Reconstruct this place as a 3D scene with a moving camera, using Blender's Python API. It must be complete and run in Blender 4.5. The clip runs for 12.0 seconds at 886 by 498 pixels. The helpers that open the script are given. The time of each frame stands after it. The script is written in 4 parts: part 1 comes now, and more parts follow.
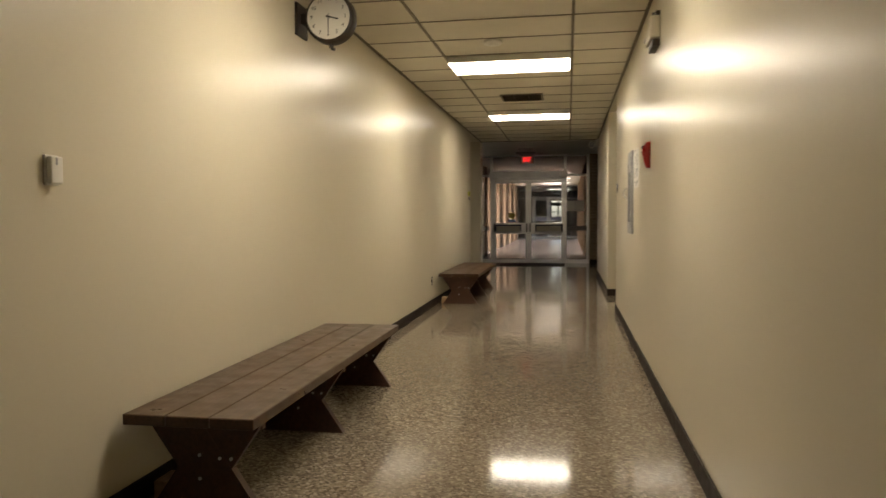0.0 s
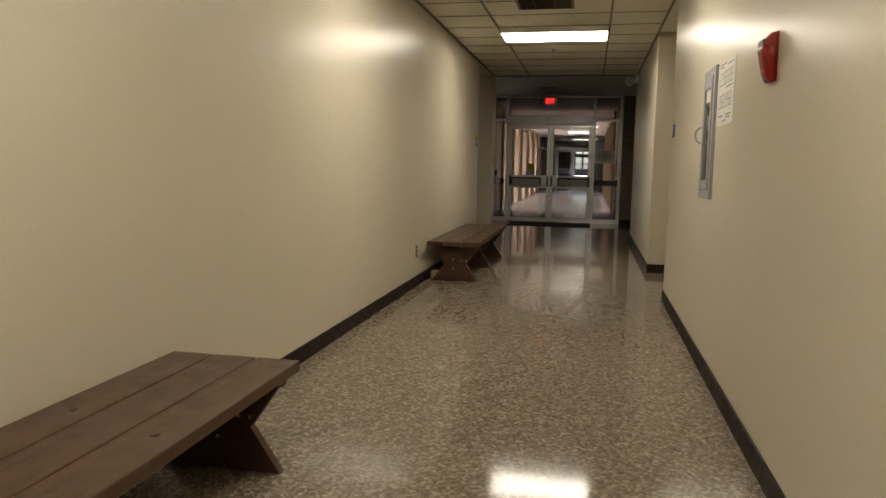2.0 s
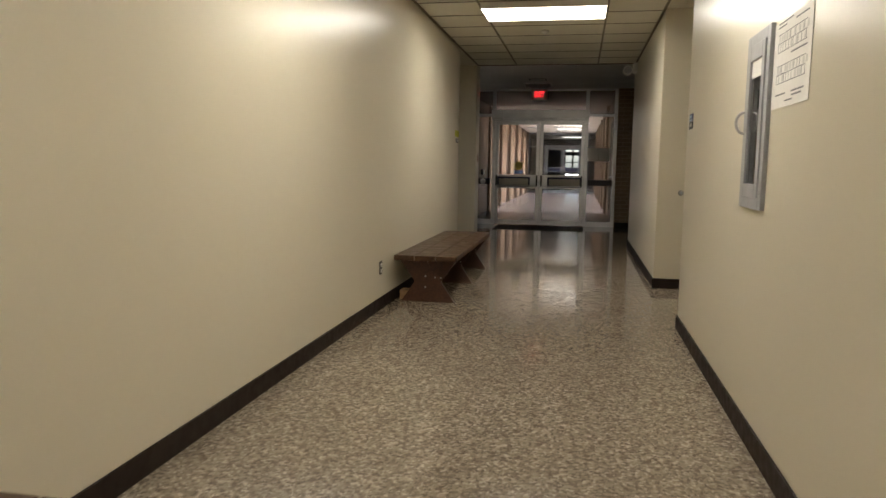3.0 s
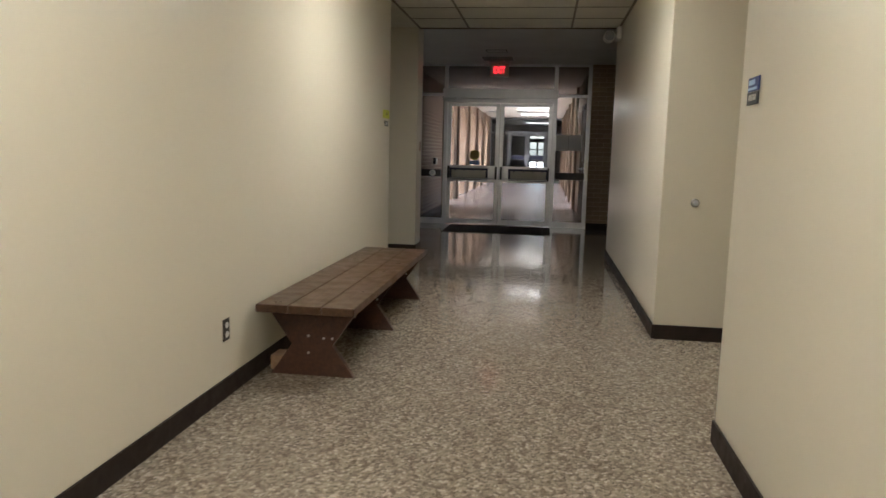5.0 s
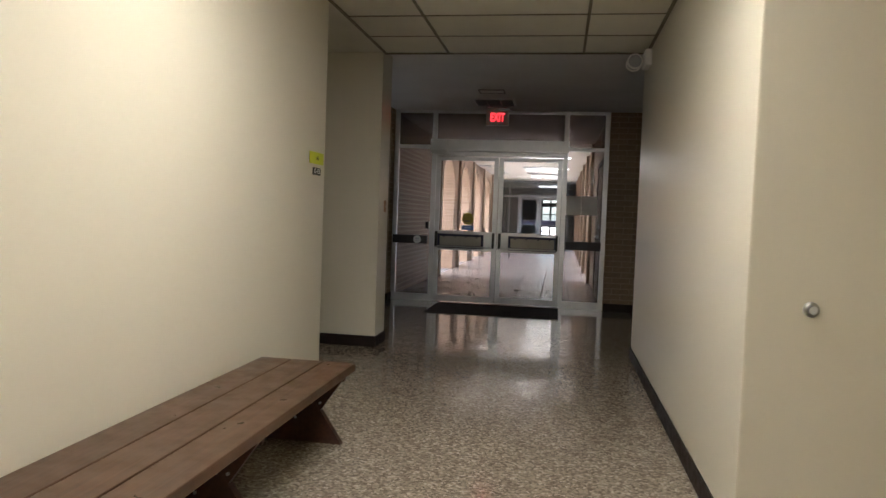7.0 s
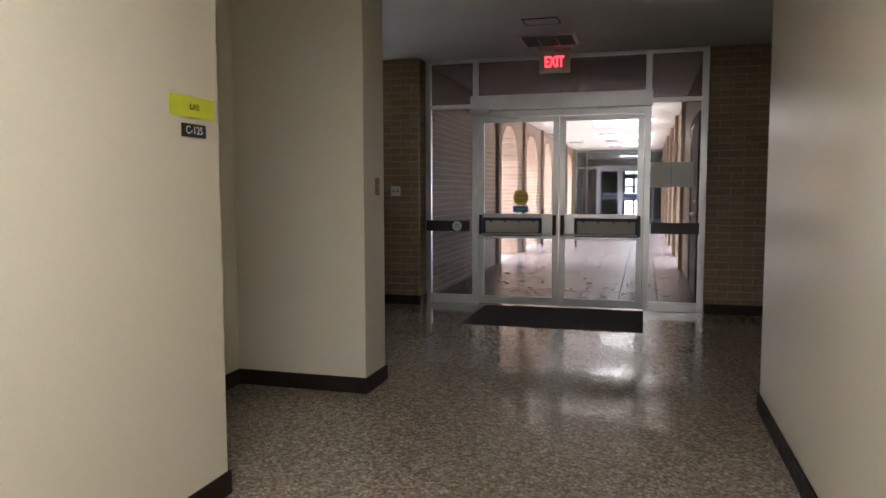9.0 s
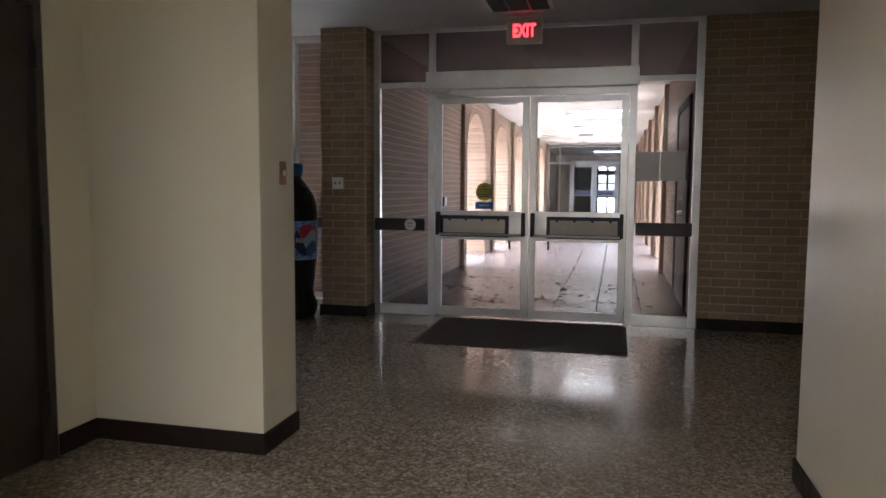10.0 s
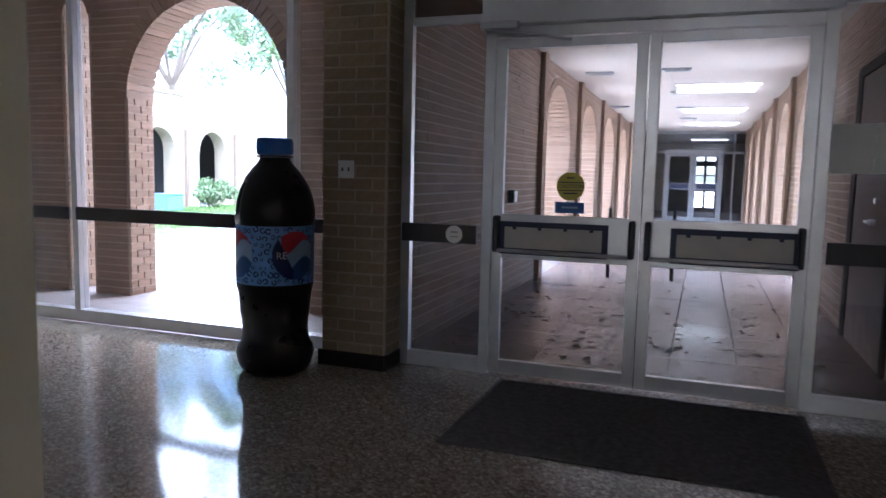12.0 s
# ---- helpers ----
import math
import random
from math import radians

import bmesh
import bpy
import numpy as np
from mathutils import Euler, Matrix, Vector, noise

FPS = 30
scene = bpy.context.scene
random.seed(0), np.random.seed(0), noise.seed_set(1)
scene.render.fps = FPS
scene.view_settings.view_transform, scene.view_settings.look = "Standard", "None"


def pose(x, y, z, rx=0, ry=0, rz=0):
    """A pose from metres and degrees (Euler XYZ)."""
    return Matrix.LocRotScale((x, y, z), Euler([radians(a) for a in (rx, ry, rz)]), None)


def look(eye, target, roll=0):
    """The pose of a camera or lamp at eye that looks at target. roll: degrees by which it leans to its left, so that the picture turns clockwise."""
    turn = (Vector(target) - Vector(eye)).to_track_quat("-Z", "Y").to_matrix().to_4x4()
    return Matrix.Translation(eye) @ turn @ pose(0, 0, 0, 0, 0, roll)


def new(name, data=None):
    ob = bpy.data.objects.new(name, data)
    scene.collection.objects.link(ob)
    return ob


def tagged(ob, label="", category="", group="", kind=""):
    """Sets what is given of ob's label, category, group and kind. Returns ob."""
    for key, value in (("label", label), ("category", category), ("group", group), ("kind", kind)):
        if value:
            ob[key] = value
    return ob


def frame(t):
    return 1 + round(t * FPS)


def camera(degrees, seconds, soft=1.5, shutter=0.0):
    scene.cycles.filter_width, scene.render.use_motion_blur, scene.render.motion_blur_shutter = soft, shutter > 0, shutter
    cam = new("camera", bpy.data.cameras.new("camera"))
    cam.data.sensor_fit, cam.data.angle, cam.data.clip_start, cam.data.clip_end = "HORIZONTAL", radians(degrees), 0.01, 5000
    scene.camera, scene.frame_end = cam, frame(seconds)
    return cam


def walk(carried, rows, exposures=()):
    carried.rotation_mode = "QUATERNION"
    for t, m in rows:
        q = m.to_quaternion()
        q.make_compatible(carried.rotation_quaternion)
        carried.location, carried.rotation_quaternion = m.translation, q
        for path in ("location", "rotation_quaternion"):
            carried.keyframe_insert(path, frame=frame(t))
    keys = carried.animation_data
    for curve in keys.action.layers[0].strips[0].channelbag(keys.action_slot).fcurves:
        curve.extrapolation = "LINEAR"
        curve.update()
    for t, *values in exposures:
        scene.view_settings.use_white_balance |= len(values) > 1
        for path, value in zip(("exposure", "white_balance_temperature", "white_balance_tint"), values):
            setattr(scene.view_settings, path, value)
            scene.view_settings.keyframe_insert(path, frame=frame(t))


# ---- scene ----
cam = camera(64.0, 12.0, soft=1.5, shutter=0.25)
PATH = [
    (0, (0.169, 0.676, 1.222), (-0.178, 2.644, 1.132), -0.3),
    (0.5, (0.17, 1.268, 1.229), (-0.333, 3.2, 1.109), 0.6),
    (1, (0.171, 1.898, 1.23), (-0.215, 3.86, 1.173), 1.2),
    (1.5, (0.118, 2.482, 1.22), (-0.305, 4.434, 1.114), 0.9),
    (2, (0.067, 3.095, 1.221), (-0.333, 5.041, 0.99), 1.0),
    (2.5, (0.032, 3.7, 1.222), (-0.408, 5.639, 1.009), 0.2),
    (3, (-0.005, 4.312, 1.229), (-0.377, 6.263, 0.995), 0.8),
    (3.2, (0.013, 4.588, 1.233), (-0.33, 6.551, 1.056), 0.4),
    (4.8, (-0.041, 6.457, 1.274), (-0.353, 8.417, 1.026), 1.1),
    (5, (-0.051, 6.693, 1.298), (-0.323, 8.656, 1.025), 1.4),
    (5.5, (-0.005, 7.279, 1.308), (-0.204, 9.264, 1.171), 0.9),
    (6, (-0.039, 7.855, 1.298), (-0.317, 9.835, 1.262), 1.3),
    (6.5, (0.025, 8.433, 1.29), (-0.225, 10.416, 1.237), 1.6),
    (7, (0.061, 8.992, 1.29), (-0.261, 10.963, 1.194), 2.1),
    (7.2, (0.067, 9.22, 1.315), (-0.266, 11.189, 1.194), 2.0),
    (8.8, (0.119, 11.074, 1.307), (-0.383, 13.003, 1.138), -0.3),
    (9, (0.088, 11.318, 1.322), (-0.458, 13.235, 1.159), -0.1),
    (9.5, (0.002, 11.889, 1.32), (-0.56, 13.802, 1.154), 1.1),
    (10, (-0.03, 12.539, 1.29), (-0.501, 14.475, 1.116), 0.4),
    (10.5, (-0.112, 13.115, 1.282), (-0.601, 15.046, 1.105), 2.0),
    (11, (-0.18, 13.758, 1.267), (-0.649, 15.69, 1.049), 2.3),
    (11.5, (-0.348, 14.362, 1.265), (-0.897, 16.272, 1.042), 2.0),
    (12, (-0.51, 14.968, 1.3), (-1.189, 16.838, 1.092), 1.3),
]
EXPOSURE = [(0.0, 2.50, 7250, 12), (1.3, 2.27, 6950, 12), (2.5, 2.46, 6550, 11), (5.0, 2.98, 5800, 11), (7.0, 3.27, 5800, 12), (9.0, 3.82, 5600, 14), (10.5, 4.02, 5400, 15), (12.0, 3.54, 4940, 17)]
walk(cam, [(t, look(eye, target, roll)) for t, eye, target, roll in PATH], EXPOSURE)

# ---- world, sun, large lights ----
world = bpy.data.worlds.new("sky")
scene.world = world
world.use_nodes = True
wn = world.node_tree
sky = wn.nodes.new("ShaderNodeTexSky")
sky.sky_type, sky.sun_disc = "NISHITA", False
sky.sun_elevation, sky.sun_rotation, sky.dust_density = radians(73), radians(-137), 3.0
wn.nodes["Background"].inputs["Strength"].default_value = 0.15
wn.links.new(sky.outputs[0], wn.nodes["Background"].inputs[0])
sun = new("sun", bpy.data.lights.new("sun", "SUN"))
sun.data.energy, sun.data.angle, sun.data.color = 5.2, radians(150), (1.0, 0.96, 0.90)
sun.matrix_world = look((-6, 17, 30), (0, 23.5, 0))
LAMP = 3.7

# ---- materials ----
def mat(name, color, rough=0.5, metal=0.0, spec=0.5):
    m = bpy.data.materials.new(name)
    m.use_nodes = True
    b = m.node_tree.nodes["Principled BSDF"]
    b.inputs["Base Color"].default_value = (*color, 1)
    b.inputs["Roughness"].default_value = rough
    b.inputs["Metallic"].default_value = metal
    b.inputs["Specular IOR Level"].default_value = spec
    return m


def node(m, kind, **inputs):
    n = m.node_tree.nodes.new(kind)
    for k, v in inputs.items():
        n.inputs[k.replace("_", " ")].default_value = v
    return n


def link(m, a, b):
    m.node_tree.links.new(a, b)


def bsdf(m):
    return m.node_tree.nodes["Principled BSDF"]


def coords(m, scale=(1, 1, 1), kind="Object"):
    tc = m.node_tree.nodes.new("ShaderNodeTexCoord")
    mp = m.node_tree.nodes.new("ShaderNodeMapping")
    mp.inputs["Scale"].default_value = scale
    link(m, tc.outputs[kind], mp.inputs["Vector"])
    return mp.outputs[0]


def ramp(m, fac, stops):
    r = m.node_tree.nodes.new("ShaderNodeValToRGB")
    els = r.color_ramp.elements
    while len(els) < len(stops):
        els.new(0.5)
    for e, (p, c) in zip(els, stops):
        e.position, e.color = p, (*c, 1)
    link(m, fac, r.inputs[0])
    return r.outputs[0]


def mix(m, fac, a, b, mode="MIX"):
    n = m.node_tree.nodes.new("ShaderNodeMix")
    n.data_type, n.blend_type = "RGBA", mode
    for sock, v in ((n.inputs["Factor"], fac), (n.inputs[6], a), (n.inputs[7], b)):
        if isinstance(v, (int, float)):
            sock.default_value = v
        elif isinstance(v, tuple):
            sock.default_value = (*v, 1)
        else:
            link(m, v, sock)
    return n.outputs[2]


def bump(m, height, strength, distance=0.01):
    n = node(m, "ShaderNodeBump", Strength=strength, Distance=distance)
    link(m, height, n.inputs["Height"])
    link(m, n.outputs[0], bsdf(m).inputs["Normal"])


def noise_fac(m, vec, scale, detail=4.0, rough=0.55):
    n = node(m, "ShaderNodeTexNoise", Scale=scale, Detail=detail, Roughness=rough)
    link(m, vec, n.inputs["Vector"])
    return n.outputs["Fac"]


def ranged(m, fac, lo, hi, a=0.3, b=0.7):
    n = node(m, "ShaderNodeMapRange", From_Min=a, From_Max=b, To_Min=lo, To_Max=hi)
    link(m, fac, n.inputs["Value"])
    return n.outputs[0]


def plain(name, color, rough=0.5, metal=0.0, spec=0.5, vary=0.15, scale=6.0, grain=0.1, grain_scale=180.0):
    """A surface with broad variation, a fine grain in its relief and uneven gloss."""
    m = mat(name, color, rough, metal, spec)
    v = coords(m)
    f = noise_fac(m, v, scale)
    dark = tuple(c * (1 - vary) for c in color)
    light = tuple(min(1, c * (1 + vary)) for c in color)
    link(m, ramp(m, f, [(0.3, dark), (0.7, light)]), bsdf(m).inputs["Base Color"])
    link(m, ranged(m, noise_fac(m, v, scale * 3), rough * 0.85, min(1, rough * 1.15)), bsdf(m).inputs["Roughness"])
    if grain:
        bump(m, noise_fac(m, v, grain_scale, 2), grain, 0.002)
    return m


def wall_paint():
    """Cream semi-gloss enamel on plaster: a slow drift of tone and a very fine stipple."""
    m = mat("cream_enamel", (0.60, 0.548, 0.426), 0.295, spec=0.42)
    v = coords(m)
    c = ramp(m, noise_fac(m, v, 0.22, 0), [(0.1, (0.58, 0.527, 0.404)), (0.9, (0.62, 0.57, 0.448))])
    link(m, c, bsdf(m).inputs["Base Color"])
    bump(m, noise_fac(m, v, 420, 0), 0.04, 0.001)
    return m


def terrazzo():
    """Polished terrazzo: pale and dark stone chips in a tan-grey binder."""
    m = mat("terrazzo", (0.25, 0.218, 0.167), 0.06, spec=0.25)
    v = coords(m)
    wob = node(m, "ShaderNodeTexNoise", Scale=45.0, Detail=2.0)
    link(m, v, wob.inputs["Vector"])
    vv = mix(m, 0.012, v, wob.outputs["Color"], "ADD")
    cells = node(m, "ShaderNodeTexVoronoi", Scale=78.0)
    link(m, vv, cells.inputs["Vector"])
    sep = m.node_tree.nodes.new("ShaderNodeSeparateColor")
    link(m, cells.outputs["Color"], sep.inputs[0])
    chips = ramp(m, sep.outputs[0], [(0.0, (0.075, 0.058, 0.041)), (0.28, (0.146, 0.117, 0.084)), (0.55, (0.22, 0.182, 0.132)), (0.82, (0.295, 0.249, 0.19)), (1.0, (0.46, 0.405, 0.33))])
    small = node(m, "ShaderNodeTexVoronoi", Scale=170.0)
    link(m, vv, small.inputs["Vector"])
    sep2 = m.node_tree.nodes.new("ShaderNodeSeparateColor")
    link(m, small.outputs["Color"], sep2.inputs[0])
    fine = ramp(m, sep2.outputs[1], [(0.2, (0.13, 0.107, 0.077)), (0.8, (0.31, 0.265, 0.20))])
    c = mix(m, 0.20, chips, fine)
    c = mix(m, ranged(m, noise_fac(m, v, 1.1, 4), 0.0, 0.22), c, (0.15, 0.12, 0.088))
    link(m, c, bsdf(m).inputs["Base Color"])
    link(m, ranged(m, noise_fac(m, v, 2.3, 5), 0.07, 0.11), bsdf(m).inputs["Roughness"])
    bump(m, noise_fac(m, v, 9, 2), 0.007, 0.004)
    return m


def wood(name, dark, light, rough=0.42):
    """Stained plank with grain along its length (local y), knots and worn patches."""
    m = mat(name, dark, rough)
    info = m.node_tree.nodes.new("ShaderNodeObjectInfo")
    v = coords(m, (16, 0.22, 16))
    off = node(m, "ShaderNodeVectorMath")
    off.operation = "ADD"
    link(m, v, off.inputs[0])
    sc = node(m, "ShaderNodeMath")
    sc.operation, sc.inputs[1].default_value = "MULTIPLY", 40.0
    link(m, info.outputs["Random"], sc.inputs[0])
    link(m, sc.outputs[0], off.inputs[1])
    g = noise_fac(m, off.outputs[0], 3.0, 3, 0.6)
    c = ramp(m, g, [(0.3, dark), (0.7, light)])
    c = mix(m, ranged(m, noise_fac(m, coords(m), 5, 4), 0, 0.35, 0.45, 0.75), c, tuple(x * 0.55 for x in dark))
    link(m, c, bsdf(m).inputs["Base Color"])
    link(m, ranged(m, noise_fac(m, coords(m), 9, 4), rough * 0.75, rough * 1.2), bsdf(m).inputs["Roughness"])
    bump(m, g, 0.25, 0.003)
    return m


def brick_mat(name, tones):
    m = mat(name, tones[0], 0.9, spec=0.12)
    info = m.node_tree.nodes.new("ShaderNodeObjectInfo")
    geo = m.node_tree.nodes.new("ShaderNodeNewGeometry")
    add = node(m, "ShaderNodeMath")
    add.operation = "ADD"
    link(m, info.outputs["Random"], add.inputs[0])
    link(m, geo.outputs["Random Per Island"], add.inputs[1])
    fr = node(m, "ShaderNodeMath")
    fr.operation = "FRACT"
    link(m, add.outputs[0], fr.inputs[0])
    n = len(tones)
    c = ramp(m, fr.outputs[0], [((i + 0.5) / n, t) for i, t in enumerate(tones)])
    v = coords(m, kind="Object")
    c = mix(m, ranged(m, noise_fac(m, v, 28, 6, 0.7), 0, 0.5), c, tuple(x * 0.5 for x in tones[0]))
    link(m, c, bsdf(m).inputs["Base Color"])
    bump(m, noise_fac(m, v, 90, 4), 0.5, 0.004)
    return m


def brushed(name, color, rough):
    m = mat(name, color, rough, 1.0)
    f = noise_fac(m, coords(m, (60, 60, 1.5)), 3, 4)
    link(m, ranged(m, f, rough * 0.96, rough * 1.05), bsdf(m).inputs["Roughness"])
    c = ramp(m, noise_fac(m, coords(m), 3, 5), [(0.3, tuple(x * 0.8 for x in color)), (0.7, color)])
    link(m, c, bsdf(m).inputs["Base Color"])
    return m


def glow(name, color, strength):
    m = mat(name, color, 0.5)
    bsdf(m).inputs["Emission Color"].default_value = (*color, 1)
    bsdf(m).inputs["Emission Strength"].default_value = strength
    return m


def glass_mat(name, tint, rough=0.0):
    m = mat(name, tint, rough)
    bsdf(m).inputs["Transmission Weight"].default_value = 1.0
    bsdf(m).inputs["IOR"].default_value = 1.45
    return m


CREAM = wall_paint()
TERRAZZO = terrazzo()
BASE = plain("dark_brown_rubber_base", (0.019, 0.012, 0.009), 0.55, spec=0.22, vary=0.3)
TILE = plain("mineral_ceiling_tile", (0.72, 0.68, 0.58), 0.9, vary=0.04, scale=3, grain=0.5, grain_scale=120)
TEE = plain("bronze_tee_bar", (0.16, 0.13, 0.09), 0.5, vary=0.2)
PLASTER = plain("grey_plaster_ceiling", (0.60, 0.58, 0.57), 0.85, vary=0.06, scale=1.5, grain=0.4, grain_scale=90)
BENCH = wood("dark_stained_plank", (0.048, 0.0225, 0.0105), (0.092, 0.046, 0.022), 0.36)
LEGWOOD = wood("red_brown_plank", (0.045, 0.019, 0.010), (0.085, 0.037, 0.020), 0.45)
RAWWOOD = wood("bare_wood", (0.28, 0.17, 0.09), (0.40, 0.26, 0.14), 0.6)
STEEL = brushed("brushed_steel", (0.62, 0.61, 0.6), 0.3)
ALU = brushed("satin_aluminium", (0.72, 0.71, 0.70), 0.36)
BLACK = plain("black_plastic", (0.012, 0.011, 0.011), 0.45, vary=0.2)
DKBROWN = plain("dark_brown_paint", (0.030, 0.020, 0.014), 0.45, vary=0.25)
BRONZE = plain("bronze_anodised_rail", (0.030, 0.022, 0.018), 0.4, vary=0.2)
WHITE = plain("white_plastic", (0.75, 0.73, 0.68), 0.4, vary=0.05)
PAPER = plain("white_paper", (0.74, 0.72, 0.68), 0.7, vary=0.04)
INK = plain("grey_ink", (0.18, 0.18, 0.19), 0.8)
RED = plain("red_plastic", (0.30, 0.012, 0.010), 0.3, vary=0.15)
YELLOW = plain("yellow_green_card", (0.55, 0.58, 0.02), 0.5, vary=0.05)
BLUE = plain("blue_label", (0.04, 0.12, 0.36), 0.4, vary=0.2)
NAVY = plain("navy_frame", (0.012, 0.014, 0.05), 0.45, vary=0.2)
IVORY = plain("ivory_panel", (0.46, 0.42, 0.35), 0.5, vary=0.08)
GREYPAINT = plain("grey_painted_metal", (0.34, 0.34, 0.35), 0.4, vary=0.1)
MATTEX = plain("charcoal_ribbed_mat", (0.078, 0.069, 0.064), 1.0, spec=0.15, vary=0.3, scale=30, grain=1.0, grain_scale=260)
BRICK = brick_mat("tan_brick", [(0.30, 0.218, 0.142), (0.335, 0.245, 0.16), (0.275, 0.198, 0.13), (0.36, 0.27, 0.18)])
MORTAR = plain("grey_mortar", (0.37, 0.29, 0.205), 0.95, vary=0.15, scale=20, grain=0.6)
BRICKOUT = brick_mat("pink_buff_brick", [(0.24, 0.158, 0.106), (0.265, 0.176, 0.12), (0.222, 0.144, 0.097), (0.285, 0.195, 0.136)])
MORTAROUT = plain("pale_mortar", (0.345, 0.268, 0.203), 0.95, vary=0.15, scale=20, grain=0.6)
COLA = plain("dark_cola_plastic", (0.007, 0.005, 0.0043), 0.3, spec=0.45, vary=0.05, scale=2.0, grain=0)
CAPBLUE = plain("blue_cap", (0.02, 0.11, 0.36), 0.35, vary=0.1)
GLASS = glass_mat("clear_glass", (0.93, 0.95, 0.94))
SMOKED = glass_mat("smoked_glass", (0.30, 0.28, 0.27))
LENS = glow("fluorescent_diffuser", (1.0, 0.93, 0.80), LAMP)
TUBE = glow("arcade_tube_light", (1.0, 0.97, 0.92), 0.9)
EXITRED = glow("exit_red", (1.0, 0.035, 0.04), 0.26)


# ---- building blocks ----
def mesh_of(name, bm, material):
    me = bpy.data.meshes.new(name)
    bm.normal_update()
    bm.to_mesh(me)
    bm.free()
    for m in material if isinstance(material, (list, tuple)) else [material]:
        me.materials.append(m)
    return me


def part(name, bm, material, parent=None, label=""):
    """Links a bmesh as one mesh object under a thing or a part."""
    ob = new(name, mesh_of(name, bm, material))
    if parent:
        ob.parent = parent
    return tagged(ob, label)


def thing(name, label, category, m=None, group="", kind=""):
    ob = new(name)
    ob.empty_display_size = 0.1
    if m is not None:
        ob.matrix_basis = m
    return tagged(ob, label, category, group, kind)


def add_box(bm, lo, hi, bevel=0.0):
    lo, hi = Vector(lo), Vector(hi)
    r = bmesh.ops.create_cube(bm, size=1)
    vs = r["verts"]
    for v in vs:
        v.co = Vector(((v.co.x + 0.5) * (hi.x - lo.x) + lo.x, (v.co.y + 0.5) * (hi.y - lo.y) + lo.y, (v.co.z + 0.5) * (hi.z - lo.z) + lo.z))
    if bevel:
        es = list({e for v in vs for e in v.link_edges})
        bmesh.ops.bevel(bm, geom=es, offset=bevel, segments=2, affect="EDGES", profile=0.5)
    return bm


def boxes(*items, bevel=0.0):
    bm = bmesh.new()
    for lo, hi in items:
        add_box(bm, lo, hi, bevel)
    return bm


def box(lo, hi, bevel=0.0):
    return boxes((lo, hi), bevel=bevel)


def tube(p, q, r, seg=16, r2=None, bm=None):
    bm = bm or bmesh.new()
    p, q = Vector(p), Vector(q)
    d = q - p
    m = Matrix.Translation((p + q) / 2) @ d.to_track_quat("Z", "Y").to_matrix().to_4x4()
    bmesh.ops.create_cone(bm, cap_ends=True, segments=seg, radius1=r, radius2=r if r2 is None else r2, depth=d.length, matrix=m)
    return bm


def lathe(profile, seg=40):
    """A solid of revolution about z from (radius, height) pairs."""
    bm = bmesh.new()
    rings = []
    for r, z in profile:
        rings.append([bm.verts.new((r * math.cos(2 * math.pi * i / seg), r * math.sin(2 * math.pi * i / seg), z)) for i in range(seg)])
    for a, b in zip(rings, rings[1:]):
        for i in range(seg):
            bm.faces.new((a[i], a[(i + 1) % seg], b[(i + 1) % seg], b[i]))
    bm.faces.new(rings[0][::-1])
    bm.faces.new(rings[-1])
    return bm


def prism(points, depth, axis="y"):
    """An outline in the (x, z) plane made solid from y = 0 to y = depth."""
    bm = bmesh.new()
    a = [bm.verts.new((x, 0, z)) for x, z in points]
    b = [bm.verts.new((x, depth, z)) for x, z in points]
    bm.faces.new(a)
    bm.faces.new(b[::-1])
    n = len(points)
    for i in range(n):
        bm.faces.new((a[(i + 1) % n], a[i], b[i], b[(i + 1) % n]))
    bmesh.ops.recalc_face_normals(bm, faces=bm.faces)
    return bm


def smooth(ob):
    for p in ob.data.polygons:
        p.use_smooth = True
    return ob


def lettering(name, text, size, m, material, parent=None, depth=0.001):
    cu = bpy.data.curves.new(name, "FONT")
    cu.body, cu.size, cu.extrude = text, size, depth
    cu.align_x, cu.align_y = "CENTER", "CENTER"
    cu.materials.append(material)
    ob = new(name, cu)
    ob.matrix_basis = m
    if parent:
        ob.parent = parent
    return ob


def structure(name, bm, material, label, category):
    return tagged(part(name, bm, material), label, category, kind="structure")


# ---- the plan ----
XL, XR, ZC, ZV = -1.645, 0.775, 2.80, 2.83
YEND_L, YPIER, YPIER2, XALC = 13.96, 15.558, 15.92, -2.58
YEND_R, YCOL, YWR, XRALC = 9.953, 11.83, 15.87, 2.0
YGRID, YDOOR, XVL, XVR = 15.592, 19.38, -6.1, 1.73
Y0, TOP = -3.0, 3.0

structure("floor", box((XVL - 0.2, Y0 - 0.2, -0.2), (2.3, YDOOR + 0.06, 0)), TERRAZZO, "polished speckled tan terrazzo corridor floor", "floor")
structure("wall_left", box((XL - 0.15, Y0, 0), (XL, YEND_L, TOP), 0.004), CREAM, "glossy cream painted plaster corridor wall", "wall")
structure("wall_left_return", box((XALC - 0.15, YEND_L - 0.15, 0), (XL - 0.15, YEND_L, TOP)), CREAM, "cream painted side wall of the door recess", "wall")
structure("wall_recess", boxes(((XALC - 0.15, YEND_L, 0), (XALC, 14.17, TOP)), ((XALC - 0.15, 14.17, 2.13), (XALC, 15.28, TOP)), ((XALC - 0.15, 15.28, 0), (XALC, YPIER, TOP))), CREAM, "cream painted wall round the recessed door", "wall")
structure("wall_pier", box((XVL, YPIER, 0), (XL, YPIER2, TOP), 0.004), CREAM, "cream painted end wall between recess and lobby", "wall")
